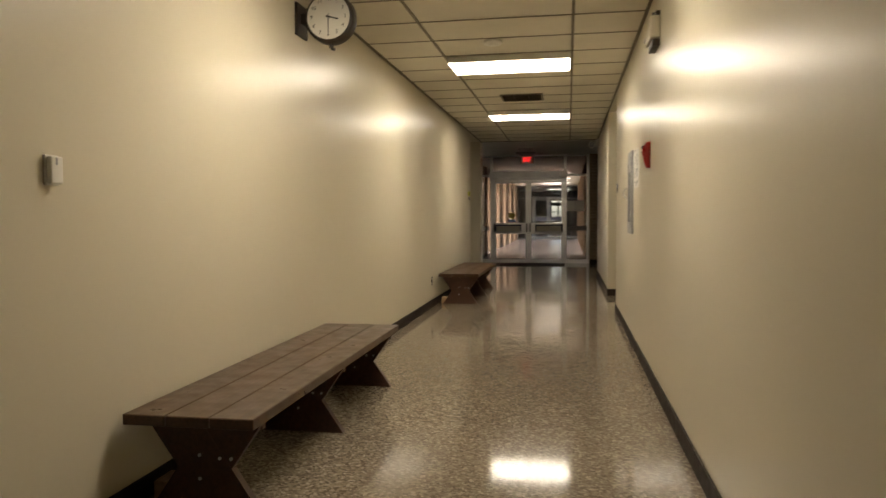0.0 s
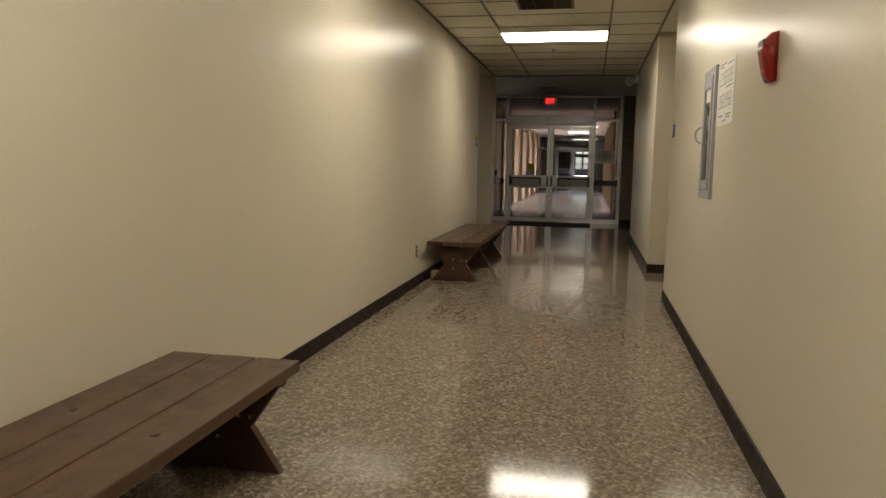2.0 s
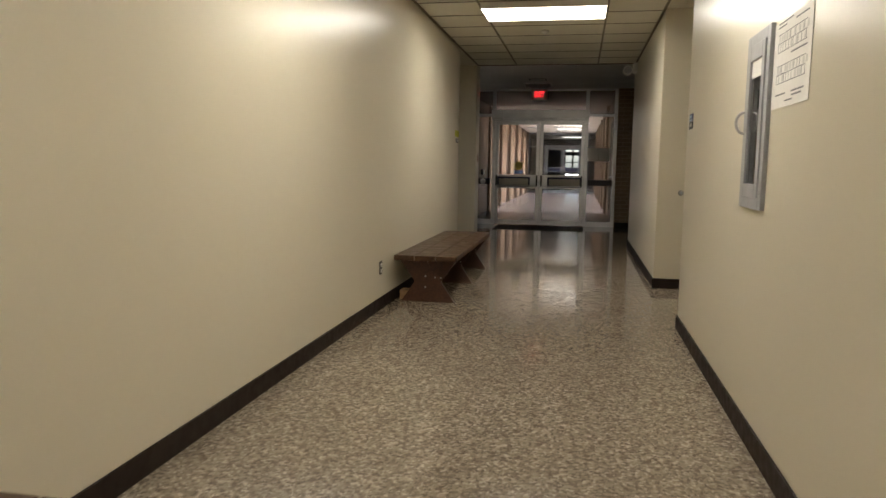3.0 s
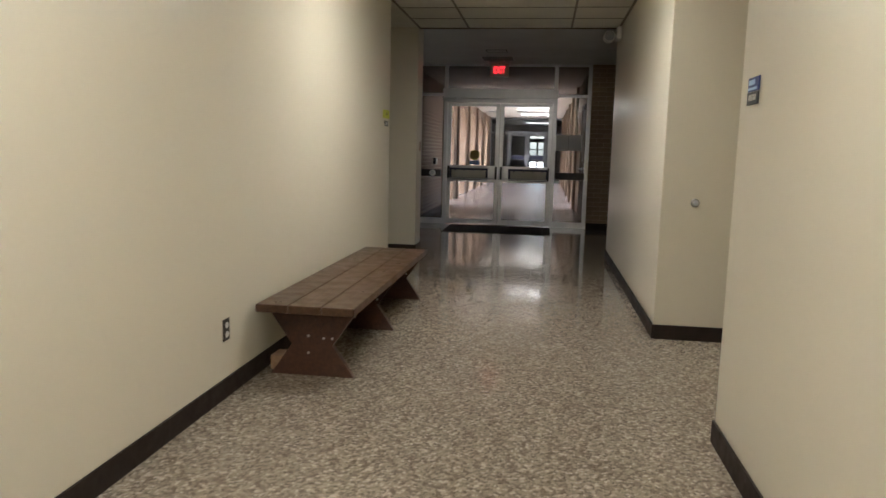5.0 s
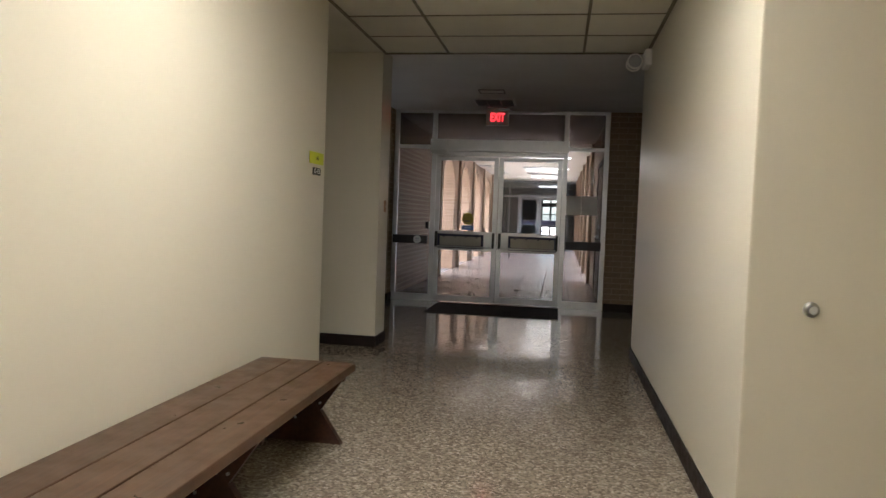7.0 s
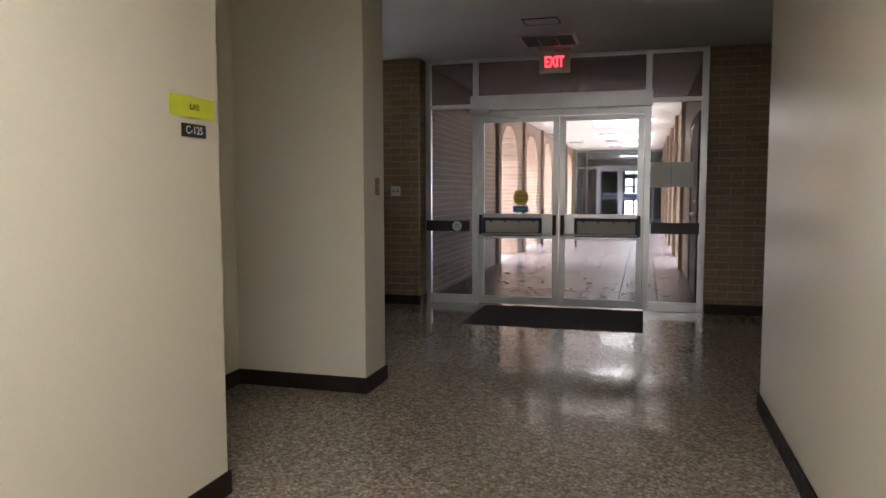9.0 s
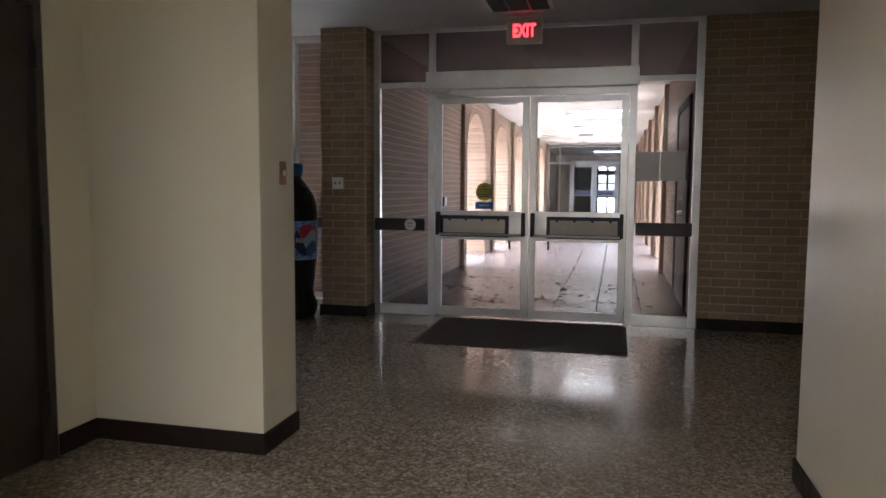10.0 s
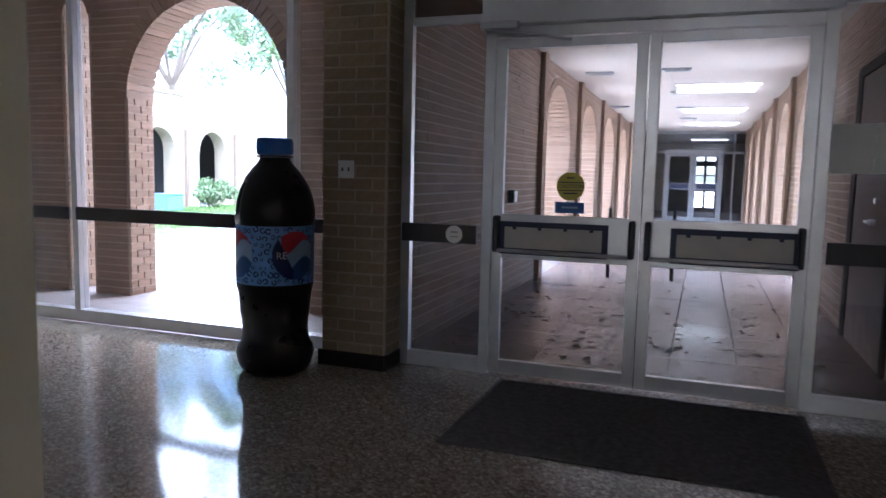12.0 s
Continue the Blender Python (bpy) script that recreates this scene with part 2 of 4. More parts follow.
structure("wall_right", box((XR, Y0, 0), (XR + 0.15, YEND_R, TOP), 0.004), CREAM, "glossy cream painted plaster corridor wall", "wall")
structure("wall_right_return", box((XR + 0.15, YEND_R - 0.15, 0), (XRALC + 0.15, YEND_R, TOP)), CREAM, "cream painted side of the right recess", "wall")
structure("wall_right_recess", box((XRALC, YEND_R, 0), (XRALC + 0.15, YCOL, TOP)), CREAM, "cream painted back of the right recess", "wall")
def corner_wall():
    """An L in plan: the face with the door stop and the wall running on to the lobby, with a softened corner."""
    plan = [(XR, YCOL), (XRALC + 0.15, YCOL), (XRALC + 0.15, YCOL + 0.15), (XR + 0.15, YCOL + 0.15), (XR + 0.15, YWR), (XR, YWR)]
    bm = bmesh.new()
    low, high = ([bm.verts.new((x, y, z)) for x, y in plan] for z in (0, TOP))
    n = len(plan)
    for k in range(n):
        bm.faces.new((low[k], low[(k + 1) % n], high[(k + 1) % n], high[k]))
    bm.faces.new(low[::-1])
    bm.faces.new(high)
    bmesh.ops.bevel(bm, geom=[e for e in bm.edges if all(v.co.x == low[0].co.x and v.co.y in (low[0].co.y, low[5].co.y) for v in e.verts) and e.verts[0].co.z != e.verts[1].co.z], offset=0.004, segments=2, affect="EDGES")
    bmesh.ops.recalc_face_normals(bm, faces=bm.faces)
    return structure("wall_right_far", bm, CREAM, "cream painted wall with a door stop, leading to the lobby", "wall")


corner_wall()
structure("wall_lobby_return", box((XR + 0.15, YWR - 0.15, 0), (XVR + 0.15, YWR, TOP)), CREAM, "cream painted lobby return wall", "wall")
structure("wall_lobby_right", box((XVR, YWR, 0), (XVR + 0.15, YDOOR + 0.3, TOP)), CREAM, "cream painted lobby side wall", "wall")
# Unseen wall; XVL sets it close to limit daylight through the side glazing.
structure("wall_lobby_left", box((XVL - 0.15, YPIER, 0), (XVL, YDOOR + 0.1, TOP)), CREAM, "unseen cream lobby side wall, set in to cut daylight", "wall")
structure("wall_behind", box((XL - 0.15, Y0 - 0.15, 0), (XR + 0.15, Y0, TOP)), CREAM, "cream painted wall closing the corridor", "wall")
structure("ceiling_lobby", box((XVL - 0.15, YGRID, ZV), (XVR + 0.15, YDOOR + 0.199, 3.42)), PLASTER, "smooth grey plaster lobby ceiling", "ceiling")
structure("ceiling_edge", box((XL, YGRID, ZC - 0.012), (XR, YGRID + 0.02, ZV)), TEE, "bronze edge trim of the tile ceiling", "trim")

# tile ceiling: tiles and bars in one mesh each
ROW, COLS, ROW0 = 0.614, (XL, -1.03, 0.206, XR), 7.61
LIGHT_ROWS = (-6, 0, 6)


def tile_ceiling():
    tiles, bars = bmesh.new(), bmesh.new()
    k = math.floor((Y0 - ROW0) / ROW)
    while ROW0 + k * ROW < YGRID - 0.05:
        y0, y1 = max(Y0, ROW0 + k * ROW), min(YGRID, ROW0 + (k + 1) * ROW)
        for c in range(3):
            add_box(tiles, (COLS[c] + 0.008, y0 + 0.008, ZC), (COLS[c + 1] - 0.008, y1 - 0.008, ZC + 0.02))
        add_box(bars, (XL, y0 - 0.009, ZC - 0.004), (XR, y0 + 0.009, ZC + 0.03))
        k += 1
    for x in COLS[1:3]:
        add_box(bars, (x - 0.011, Y0, ZC - 0.007), (x + 0.011, YGRID, ZC + 0.03))
    for x in (XL + 0.012, XR - 0.012):
        add_box(bars, (x - 0.012, Y0, ZC - 0.009), (x + 0.012, YGRID, ZC + 0.03))
    structure("ceiling", tiles, TILE, "cream mineral ceiling tiles in a dark grid", "ceiling")
    structure("ceiling_grid", bars, TEE, "dark bronze ceiling tee bars", "trim")


tile_ceiling()
structure("ceiling_recess", boxes(((XALC - 0.15, YEND_L - 0.2, ZC), (XL - 0.001, YPIER, ZC + 0.1)), ((XR + 0.001, YEND_R - 0.15, ZC), (XRALC + 0.15, YCOL, ZC + 0.1)), ((XL - 0.15, Y0 - 0.15, ZC + 0.04), (XR + 0.15, YGRID, ZC + 0.14))), TILE, "plain tile ceiling over the recesses", "ceiling")


def baseboard(name, runs):
    bm = bmesh.new()
    for lo, hi in runs:
        add_box(bm, lo, hi, 0.003)
    structure(name, bm, BASE, "dark brown rubber cove baseboard", "baseboard")


BH, BT = 0.105, 0.012
baseboard("baseboard_left", [((XL, Y0, 0), (XL + BT, YEND_L + BT, BH))])
baseboard("baseboard_recess", [((XALC, YEND_L, 0), (XL, YEND_L + BT, BH)), ((XALC, 15.30, 0), (XALC + BT, YPIER - BT, BH)), ((XALC, YPIER - BT, 0), (XL, YPIER, BH))])
baseboard("baseboard_pier", [((XL, YPIER - BT, 0), (XL + BT, YPIER2 + BT, BH)), ((XVL, YPIER2, 0), (XL, YPIER2 + BT, BH))])
baseboard("baseboard_right", [((XR - BT, Y0, 0), (XR, YEND_R + BT, BH)), ((XR, YEND_R, 0), (XRALC, YEND_R + BT, BH))])
baseboard("baseboard_column", [((XR, YCOL - BT, 0), (XRALC, YCOL, BH)), ((XR - BT, YCOL - BT, 0), (XR, YWR + BT, BH)), ((XR, YWR, 0), (XVR, YWR + BT, BH)), ((XVR - BT, YWR + BT, 0), (XVR, YDOOR - 0.02, BH))])


# ---- ceiling fixtures ----
def troffer(y):
    t = thing("ceiling_light", "surface fluorescent ceiling light with a glowing white diffuser", "ceiling light", pose(0, y, 0), "corridor ceiling lights")
    x0, x1, d, z = COLS[1] + 0.036, COLS[2] - 0.024, ROW, ZC - 0.072
    part("housing", boxes(((x0, 0.012, z + 0.004), (x1, 0.026, ZC - 0.0075)), ((x0, d - 0.026, z + 0.004), (x1, d - 0.012, ZC - 0.0075)), ((x0, 0.0265, z + 0.012), (x1, d - 0.0265, ZC - 0.0075)), bevel=0.002), WHITE, t)
    for x in (x0 - 0.012, x1 + 0.0005):
        part("end_cap", box((x, 0.012, z), (x + 0.0115, d - 0.012, ZC - 0.0075), 0.003), WHITE, t, "white end cap")
    part("diffuser", box((x0 + 0.002, 0.027, z), (x1 - 0.002, d - 0.027, z + 0.0115), 0.004), LENS, t, "glowing white diffuser")
    return t


for k in LIGHT_ROWS:
    troffer(ROW0 + k * ROW)


def bench(m, label):
    """Three planks on crossed-board legs; origin under the middle of the near end, length along +y."""
    b = thing("bench", label, "bench", m, "hall benches")
    L, W, H, T = 2.475, 0.563, 0.434, 0.045
    pw = (W - 0.012) / 3
    for i in range(3):
        x = -W / 2 + i * (pw + 0.006)
        part("plank", box((x, 0, H - T), (x + pw, L, H), 0.005), BENCH, b)
    for y in (0.135, 1.245, 2.355):
        zt = H - T - 0.001
        leg = part("leg", prism([(-0.262, zt), (-0.02, zt), (0.245, 0.0), (0.005, 0.0)], 0.04), LEGWOOD, b)
        leg.location = (0, y, 0)
        leg2 = part("leg", prism([(0.262, zt), (0.02, zt), (-0.245, 0.0), (-0.005, 0.0)], 0.036), LEGWOOD, b)
        leg2.location = (0, y + 0.002, 0)
        part("cleat", box((-0.24, y + 0.041, H - T - 0.05), (0.24, y + 0.08, H - T - 0.001), 0.005), LEGWOOD, b)
        for x, z in ((-0.02, 0.235), (-0.02, 0.135), (0.07, 0.225), (0.12, 0.225)):
            part("bolt", tube((x, y - 0.006, z), (x, y + 0.046, z), 0.007, 10), STEEL, b, "bright steel bolt head")
    part("spacer_block", box((-0.275, 0.2, 0.002), (-0.2, 0.34, 0.085), 0.004), RAWWOOD, b, "pale bare wood block")
    return b


bench(pose(-1.322, 3.24, 0, 0, 0, 0.3), "long dark-stained plank bench with crossed legs against the wall")
bench(pose(-1.322, 10.365, 0, 0, 0, 0.1), "brown plank bench with crossed legs beside the outlet")


# ---- entrance storefront ----
def bar(bm, x0, x1, z0, z1, y0=YDOOR, y1=YDOOR + 0.06, bevel=0.003):
    add_box(bm, (x0, y0, z0), (x1, y1, z1), bevel)


FX0, FX1, JL, JR, CX = -2.42, 0.71, -1.85, 0.135, -0.85
MW = 0.066
ZT, ZH, ZB = 2.30, 2.165, 2.232


def storefront():
    s = thing("window_1", "aluminium storefront with sidelights and transoms round the doors", "storefront", kind="structure")
    for x0, x1 in ((FX0, FX0 + MW), (JL, JL + MW), (JR - MW, JR), (FX1 - MW, FX1)):
        b = bmesh.new()
        bar(b, x0, x1, 0, ZV)
        part("mullion", b, ALU, s)
    for x0, x1, z0, z1 in ((FX0 + MW, JL, ZT - 0.03, ZT + 0.02), (JR, FX1 - MW, ZT - 0.03, ZT + 0.02), (FX0 + MW, JL, 0, 0.1), (JR, FX1 - MW, 0, 0.1),
                           (FX0 + MW, FX1 - MW, ZV - 0.04, ZV)):
        b = bmesh.new()
        bar(b, x0, x1, z0, z1, YDOOR + 0.003, YDOOR + 0.057)
        part("rail", b, ALU, s)
    b = bmesh.new()
    bar(b, JL - 0.012, JR + 0.012, ZB, ZB + 0.17, YDOOR - 0.07, YDOOR + 0.08, 0.006)
    part("header_box", b, ALU, s, "boxed aluminium door header")
    b = bmesh.new()
    bar(b, JL + MW, JR - MW, ZH, ZB - 0.0005, YDOOR + 0.004, YDOOR + 0.056)
    part("door_head", b, ALU, s)
    for x0, x1, z0, z1 in ((FX0 + MW, JL, 0.1, ZT - 0.03), (JR, FX1 - MW, 0.1, ZT - 0.03), (FX0 + MW, JL, ZT + 0.02, ZV - 0.04), (JL + MW, JR - MW, ZB + 0.17, ZV - 0.04), (JR, FX1 - MW, ZT + 0.02, ZV - 0.04)):
        p = part("pane", box((x0, YDOOR + 0.026, z0), (x1, YDOOR + 0.034, z1)), SMOKED if z0 > 2 else GLASS, s)
        p.visible_shadow = False
    for x0, x1 in ((FX0 + 0.015, JL - 0.03), (JR + 0.015, FX1 - 0.06)):
        b = bmesh.new()
        bar(b, x0, x1, 0.853, 0.975, YDOOR - 0.02, YDOOR + 0.02, 0.004)
        part("crash_rail", b, BRONZE, s, "dark bronze crash rail")


storefront()


def glass_door(x0, x1, hinge_left):
    d = thing("door", "aluminium framed glass door with a push bar panel, closed", "door", None, "entrance doors")
    d.location = (x0, YDOOR, 0)
    w = x1 - x0
    sw = 0.07
    for a, b2 in ((0.004, sw), (w - sw, w - 0.004)):
        part("stile", box((a, 0.008, 0.012), (b2, 0.052, ZH - 0.008), 0.004), ALU, d)
    for z0, z1 in ((0.012, 0.10), (ZH - 0.065, ZH - 0.008)):
        part("rail", box((sw, 0.009, z0), (w - sw, 0.051, z1), 0.003), ALU, d)
    part("mid_rail", box((sw, 0.009, 0.775), (w - sw, 0.051, 1.06), 0.003), ALU, d)
    for z0, z1 in ((0.10, 0.775), (1.06, ZH - 0.065)):
        p = part("pane", box((sw, 0.026, z0), (w - sw, 0.034, z1)), GLASS, d)
        p.visible_shadow = False
    px0, px1 = (0.06, 0.745) if hinge_left else (0.175, w - 0.045)
    panel = part("push_panel", box((px0, -0.012, 0.805), (px1, 0.008, 1.015), 0.004), NAVY, d, "navy framed push panel")
    part("panel_face", box((px0 + 0.035, -0.016, 0.845), (px1 - 0.035, -0.0125, 0.98)), IVORY, panel, "ivory panel face")
    for i in range(4):
        x = px0 + 0.1 + i * (px1 - px0 - 0.2) / 3
        part("tab", box((x - 0.012, -0.019, 0.965), (x + 0.012, -0.0165, 0.99)), NAVY, panel)
    part("push_bar", tube((0.05, -0.06, 0.83), (w - 0.05, -0.06, 0.83), 0.012, 14), STEEL, d, "steel push bar")
    for x in (0.045, w - 0.045):
        part("bar_bracket", box((x - 0.017, -0.075, 0.82), (x + 0.017, 0.007, 1.05), 0.01), BLACK, d, "black bar end bracket")
    x = w - 0.03 if hinge_left else 0.03
    part("pull_post", tube((x - (0.16 if hinge_left else -0.16), 0.07, 0.69), (x - (0.16 if hinge_left else -0.16), 0.07, 1.12), 0.011, 12), BLACK, d, "outside pull handle")
    for z in (0.72, 1.1):
        part("pull_standoff", tube((x - (0.16 if hinge_left else -0.16), 0.0505, z), (x - (0.16 if hinge_left else -0.16), 0.07, z), 0.009, 10), BLACK, d)
    return d


glass_door(JL + MW, CX, True)
glass_door(CX, JR - MW, False)


def entrance_mat():
    x0, x1, y0, y1 = -1.665, 0.09, 18.105, 19.27
    t = thing("doormat", "charcoal ribbed rubber doormat at the entrance", "doormat")
    part("backing", box((x0 + 0.03, y0 + 0.03, 0.0005), (x1 - 0.03, y1 - 0.03, 0.005)), MATTEX, t)
    n = 130
    step = (y1 - y0 - 0.06) / n
    part("ribs", boxes(*[((x0 + 0.03, y0 + 0.03 + i * step, 0.0051), (x1 - 0.03, y0 + 0.03 + (i + 0.8) * step, 0.0072)) for i in range(n)]), MATTEX, t, "charcoal carpet ribs")
    for lo, hi in (((x0, y0, 0.0005), (x1, y0 + 0.03, 0.008)), ((x0, y1 - 0.03, 0.0005), (x1, y1, 0.009)), ((x0, y0 + 0.03, 0.0005), (x0 + 0.03, y1 - 0.03, 0.009)), ((x1 - 0.03, y0 + 0.03, 0.0005), (x1, y1 - 0.03, 0.009))):
        part("border", box(lo, hi, 0.003), MATTEX, t)


entrance_mat()


# ---- bricks of the lobby ----
def brick_mesh(name, lx, ly, lz):
    return mesh_of(name, box((-lx / 2, -ly / 2, -lz / 2), (lx / 2, ly / 2, lz / 2), 0.004), BRICK)




def brick_face(parent, x0, x1, z0, z1, yface, facing="y", length=0.245, pitch=0.079, joint=0.011):
    """Bricks in running bond on a face; facing y: face at y = yface looking to -y; facing x: face at x = yface looking to +x, x0..x1 run along y."""
    cache = {}
    r, z = 0, z0
    while z < z1 - 0.02:
        h = min(pitch, z1 - z) - joint
        u = x0 - (length / 2 if r % 2 else 0)
        while u < x1 - 0.015:
            a, b = max(u, x0) , min(u + length - joint, x1)
            if b - a > 0.02:
                key = (round(b - a, 3), round(h, 3))
                if key not in cache:
                    cache[key] = brick_mesh("brick", *((b - a, 0.03, h) if facing == "y" else (0.03, b - a, h)))
                ob = new("brick", cache[key])
                j = random.uniform(-0.002, 0.002)
                ob.location = ((a + b) / 2, yface + 0.013 + j, z + joint + h / 2) if facing == "y" else (yface - 0.013 + j, (a + b) / 2, z + joint + h / 2)
                ob.parent = parent
            u += length
        z += pitch
        r += 1


bp = structure("brick_pier", box((-2.89, 19.155, 0), (-2.425, 19.60, ZV)), MORTAR, "tan brick pier beside the entrance doors", "pier")
bw = structure("wall_brick", box((FX1, YDOOR + 0.0065, 0), (XVR, YDOOR + 0.3, ZV)), MORTAR, "tan brick lobby wall beside the doors", "wall")
baseboard("baseboard_brick", [((-2.91, 19.125, 0), (-2.42, 19.14, BH)), ((-2.425, 19.14, 0), (-2.41, YDOOR, BH)), ((FX1 + 0.01, YDOOR - 0.025, 0), (XVR - BT, YDOOR - 0.01, BH))])


# ---- left glazing of the lobby ----
YG = 19.47


def side_glazing():
    s = thing("window_2", "tall aluminium framed lobby glazing with a dark rail", "window", kind="structure")
    xs = (-2.89, -3.345, -5.42, XVL)
    for x in xs[1:3]:
        part("mullion", box((x - 0.03, YG, 0.1), (x + 0.03, YG + 0.1, ZV - 0.05), 0.003), ALU, s)
    part("sill_rail", box((XVL, YG - 0.003, 0), (xs[0], YG + 0.103, 0.10), 0.003), ALU, s)
    part("head_rail", box((XVL, YG - 0.003, ZV - 0.05), (xs[0], YG + 0.103, ZV), 0.003), ALU, s)
    for a, b in zip(xs, xs[1:]):
        p = part("pane", box((b + (0.03 if b > XVL else 0), YG + 0.046, 0.1), (a - (0.03 if a < -3 else 0), YG + 0.054, ZV - 0.05)), GLASS, s)
        p.visible_shadow = False
    for a, b in ((XVL, xs[2] - 0.035), (xs[2] + 0.035, xs[0] - 0.001)):
        part("crash_rail", box((a, YG - 0.03, 0.86), (b, YG - 0.004, 0.97), 0.01), BRONZE, s, "dark bronze crash rail")


side_glazing()


# ---- giant bottle ----
LABELBASE = plain("pale_blue_label", (0.19, 0.38, 0.72), 0.35, vary=0.2, scale=9)
LABELNAVY = plain("navy_print", (0.010, 0.026, 0.15), 0.4)
LABELRED = plain("red_print", (0.45, 0.03, 0.05), 0.4)
LABELPALE = plain("pale_print", (0.36, 0.50, 0.68), 0.4)
LABELWHITE = plain("white_print", (0.85, 0.86, 0.88), 0.4)


def on_label(lo, hi, t0, t1, material, name, parent, r, turn, half=0.15, z0=0.775, n=26):
    """A printed patch wrapped round the label between the heights lo(t) and hi(t), t from t0 to t1 across the emblem."""
    bm = bmesh.new()
    rows = []
    for i in range(n + 1):
        t = t0 + (t1 - t0) * i / n
        a = radians(turn) + t * half / r
        b, c = lo(t), max(lo(t), hi(t))
        rows.append([bm.verts.new((r * math.cos(a), r * math.sin(a), z0 + z)) for z in (b, c + 1e-5)])
    for p, q in zip(rows, rows[1:]):
        bm.faces.new((p[0], q[0], q[1], p[1]))
    return part(name, bm, material, parent)


def disc_edge(t):
    return 0.152 * math.sqrt(max(0.0, 1 - t * t))


def wave(t, z):
    return z + 0.045 * math.sin(math.pi * t)


def lathe_arc(r, z, h, mid, span, n=12):
    """A thin printed strip bent round a cylinder."""
    bm = bmesh.new()
    rows = [[bm.verts.new((r * math.cos(mid + span * (i / n - 0.5)), r * math.sin(mid + span * (i / n - 0.5)), z + k)) for k in (-h / 2, h / 2)] for i in range(n + 1)]
    for p, q in zip(rows, rows[1:]):
        bm.faces.new((p[0], q[0], q[1], p[1]))
    return bm


GRIP = 224


def giant_bottle():
    t = thing("giant_bottle", "man-high dark cola bottle display with blue label and cap", "bottle display", pose(-3.11, 18.92, 0))
    lift = lambda z: z if z < 0.5 else (z + 0.01 if z < 0.955 else 0.965 + (z - 0.955) * 0.915)
    prof = [(0.195, 0.0), (0.218, 0.012), (0.236, 0.05), (0.249, 0.10), (0.251, 0.13), (0.244, 0.16), (0.226, 0.19), (0.215, 0.225), (0.211, 0.28), (0.214, 0.33), (0.224, 0.385), (0.226, 0.43), (0.231, 0.48), (0.241, 0.53), (0.250, 0.562), (0.251, 0.570), (0.245, 0.577), (0.245, 0.95), (0.252, 0.965), (0.255, 1.03),
            (0.247, 1.11), (0.226, 1.19), (0.19, 1.27), (0.145, 1.335), (0.112, 1.375), (0.098, 1.40), (0.096, 1.44)]
    fine = []
    for (r0, z0), (r1, z1) in zip(prof, prof[1:]):
        k = max(1, int((z1 - z0) / 0.022))
        fine += [(r0 + (r1 - r0) * i / k, lift(z0 + (z1 - z0) * i / k)) for i in range(k)]
    fine.append((prof[-1][0], lift(prof[-1][1])))
    bm = lathe(fine, 96)
    for v in bm.verts:
        a = math.atan2(v.co.y, v.co.x) - radians(GRIP)
        a = (a + math.pi) % (2 * math.pi) - math.pi
        k = max(0.0, 1 - (a / 0.34) ** 2) * max(0.0, 1 - ((v.co.z - 1.125) / 0.11) ** 2)
        r = math.hypot(v.co.x, v.co.y)
        r2 = r - 0.065 * min(1.0, 2.6 * k)
        v.co.x, v.co.y = v.co.x * r2 / r, v.co.y * r2 / r
    smooth(part("body", bm, COLA, t))
    lab = smooth(part("label", lathe([(0.2465, 0.587), (0.249, 0.59), (0.249, 0.955), (0.2465, 0.958)], 56), LABELBASE, t, "pale blue printed label"))
    rng = random.Random(4)
    bm = bmesh.new()
    for k in range(36 * 8):
        col, row = divmod(k, 8)
        a = 2 * math.pi * (col + 0.5 * (row % 2) + rng.uniform(-0.2, 0.2)) / 36
        z, rr = 0.614 + row * 0.0455 + rng.uniform(-0.008, 0.008), rng.uniform(0.009, 0.021)
        outer, inner = [], []
        start, span = rng.uniform(0, 6.28), rng.uniform(4.6, 6.1)
        for i in range(9):
            b = start + span * i / 8
            for ring, k in ((outer, 1.0), (inner, 0.54)):
                aa = a + rr * k * math.cos(b) / 0.25
                ring.append(bm.verts.new((0.2497 * math.cos(aa), 0.2497 * math.sin(aa), z + rr * k * math.sin(b))))
        for i in range(8):
            bm.faces.new((outer[i], outer[i + 1], inner[i + 1], inner[i]))
    tagged(part("label_print", bm, LABELNAVY, lab, "navy ring pattern"), kind="stuff")
    for turn in (-27, -124, 112):
        on_label(lambda t: -disc_edge(t), disc_edge, -1, 1, LABELBASE, "emblem", lab, 0.2500, turn)
        on_label(lambda t: max(wave(t, 0.055), -disc_edge(t)), disc_edge, -0.62, 0.93, LABELRED, "emblem_top", lab, 0.2503, turn)
        on_label(lambda t: wave(t, -0.045), lambda t: wave(t, 0.05), -0.6, 0.95, LABELPALE, "emblem_band", lab, 0.2504, turn)
        on_label(lambda t: -disc_edge(t), lambda t: wave(t, -0.055), -0.3, 0.96, BLUE, "emblem_base", lab, 0.2505, turn)
        on_label(lambda t: -disc_edge(t), lambda t: min(disc_edge(t), 0.11 - 0.32 * (t + 0.75)), -0.99, -0.1, LABELNAVY, "emblem_side", lab, 0.2507, turn)
        a = radians(turn - 21)
        lettering("letters", "RE", 0.062, Matrix.Translation((0.2545 * math.cos(a), 0.2545 * math.sin(a), 0.775)) @ pose(0, 0, 0, 90, 0, turn - 21 + 90), LABELWHITE, lab, 0.0006)
    cap = part("cap", lathe([(0.10, 1.402), (0.112, 1.406), (0.114, 1.495), (0.108, 1.508), (0.09, 1.51)], 56), CAPBLUE, t, "blue screw cap")
    for i in range(36):
        a = 2 * math.pi * i / 36
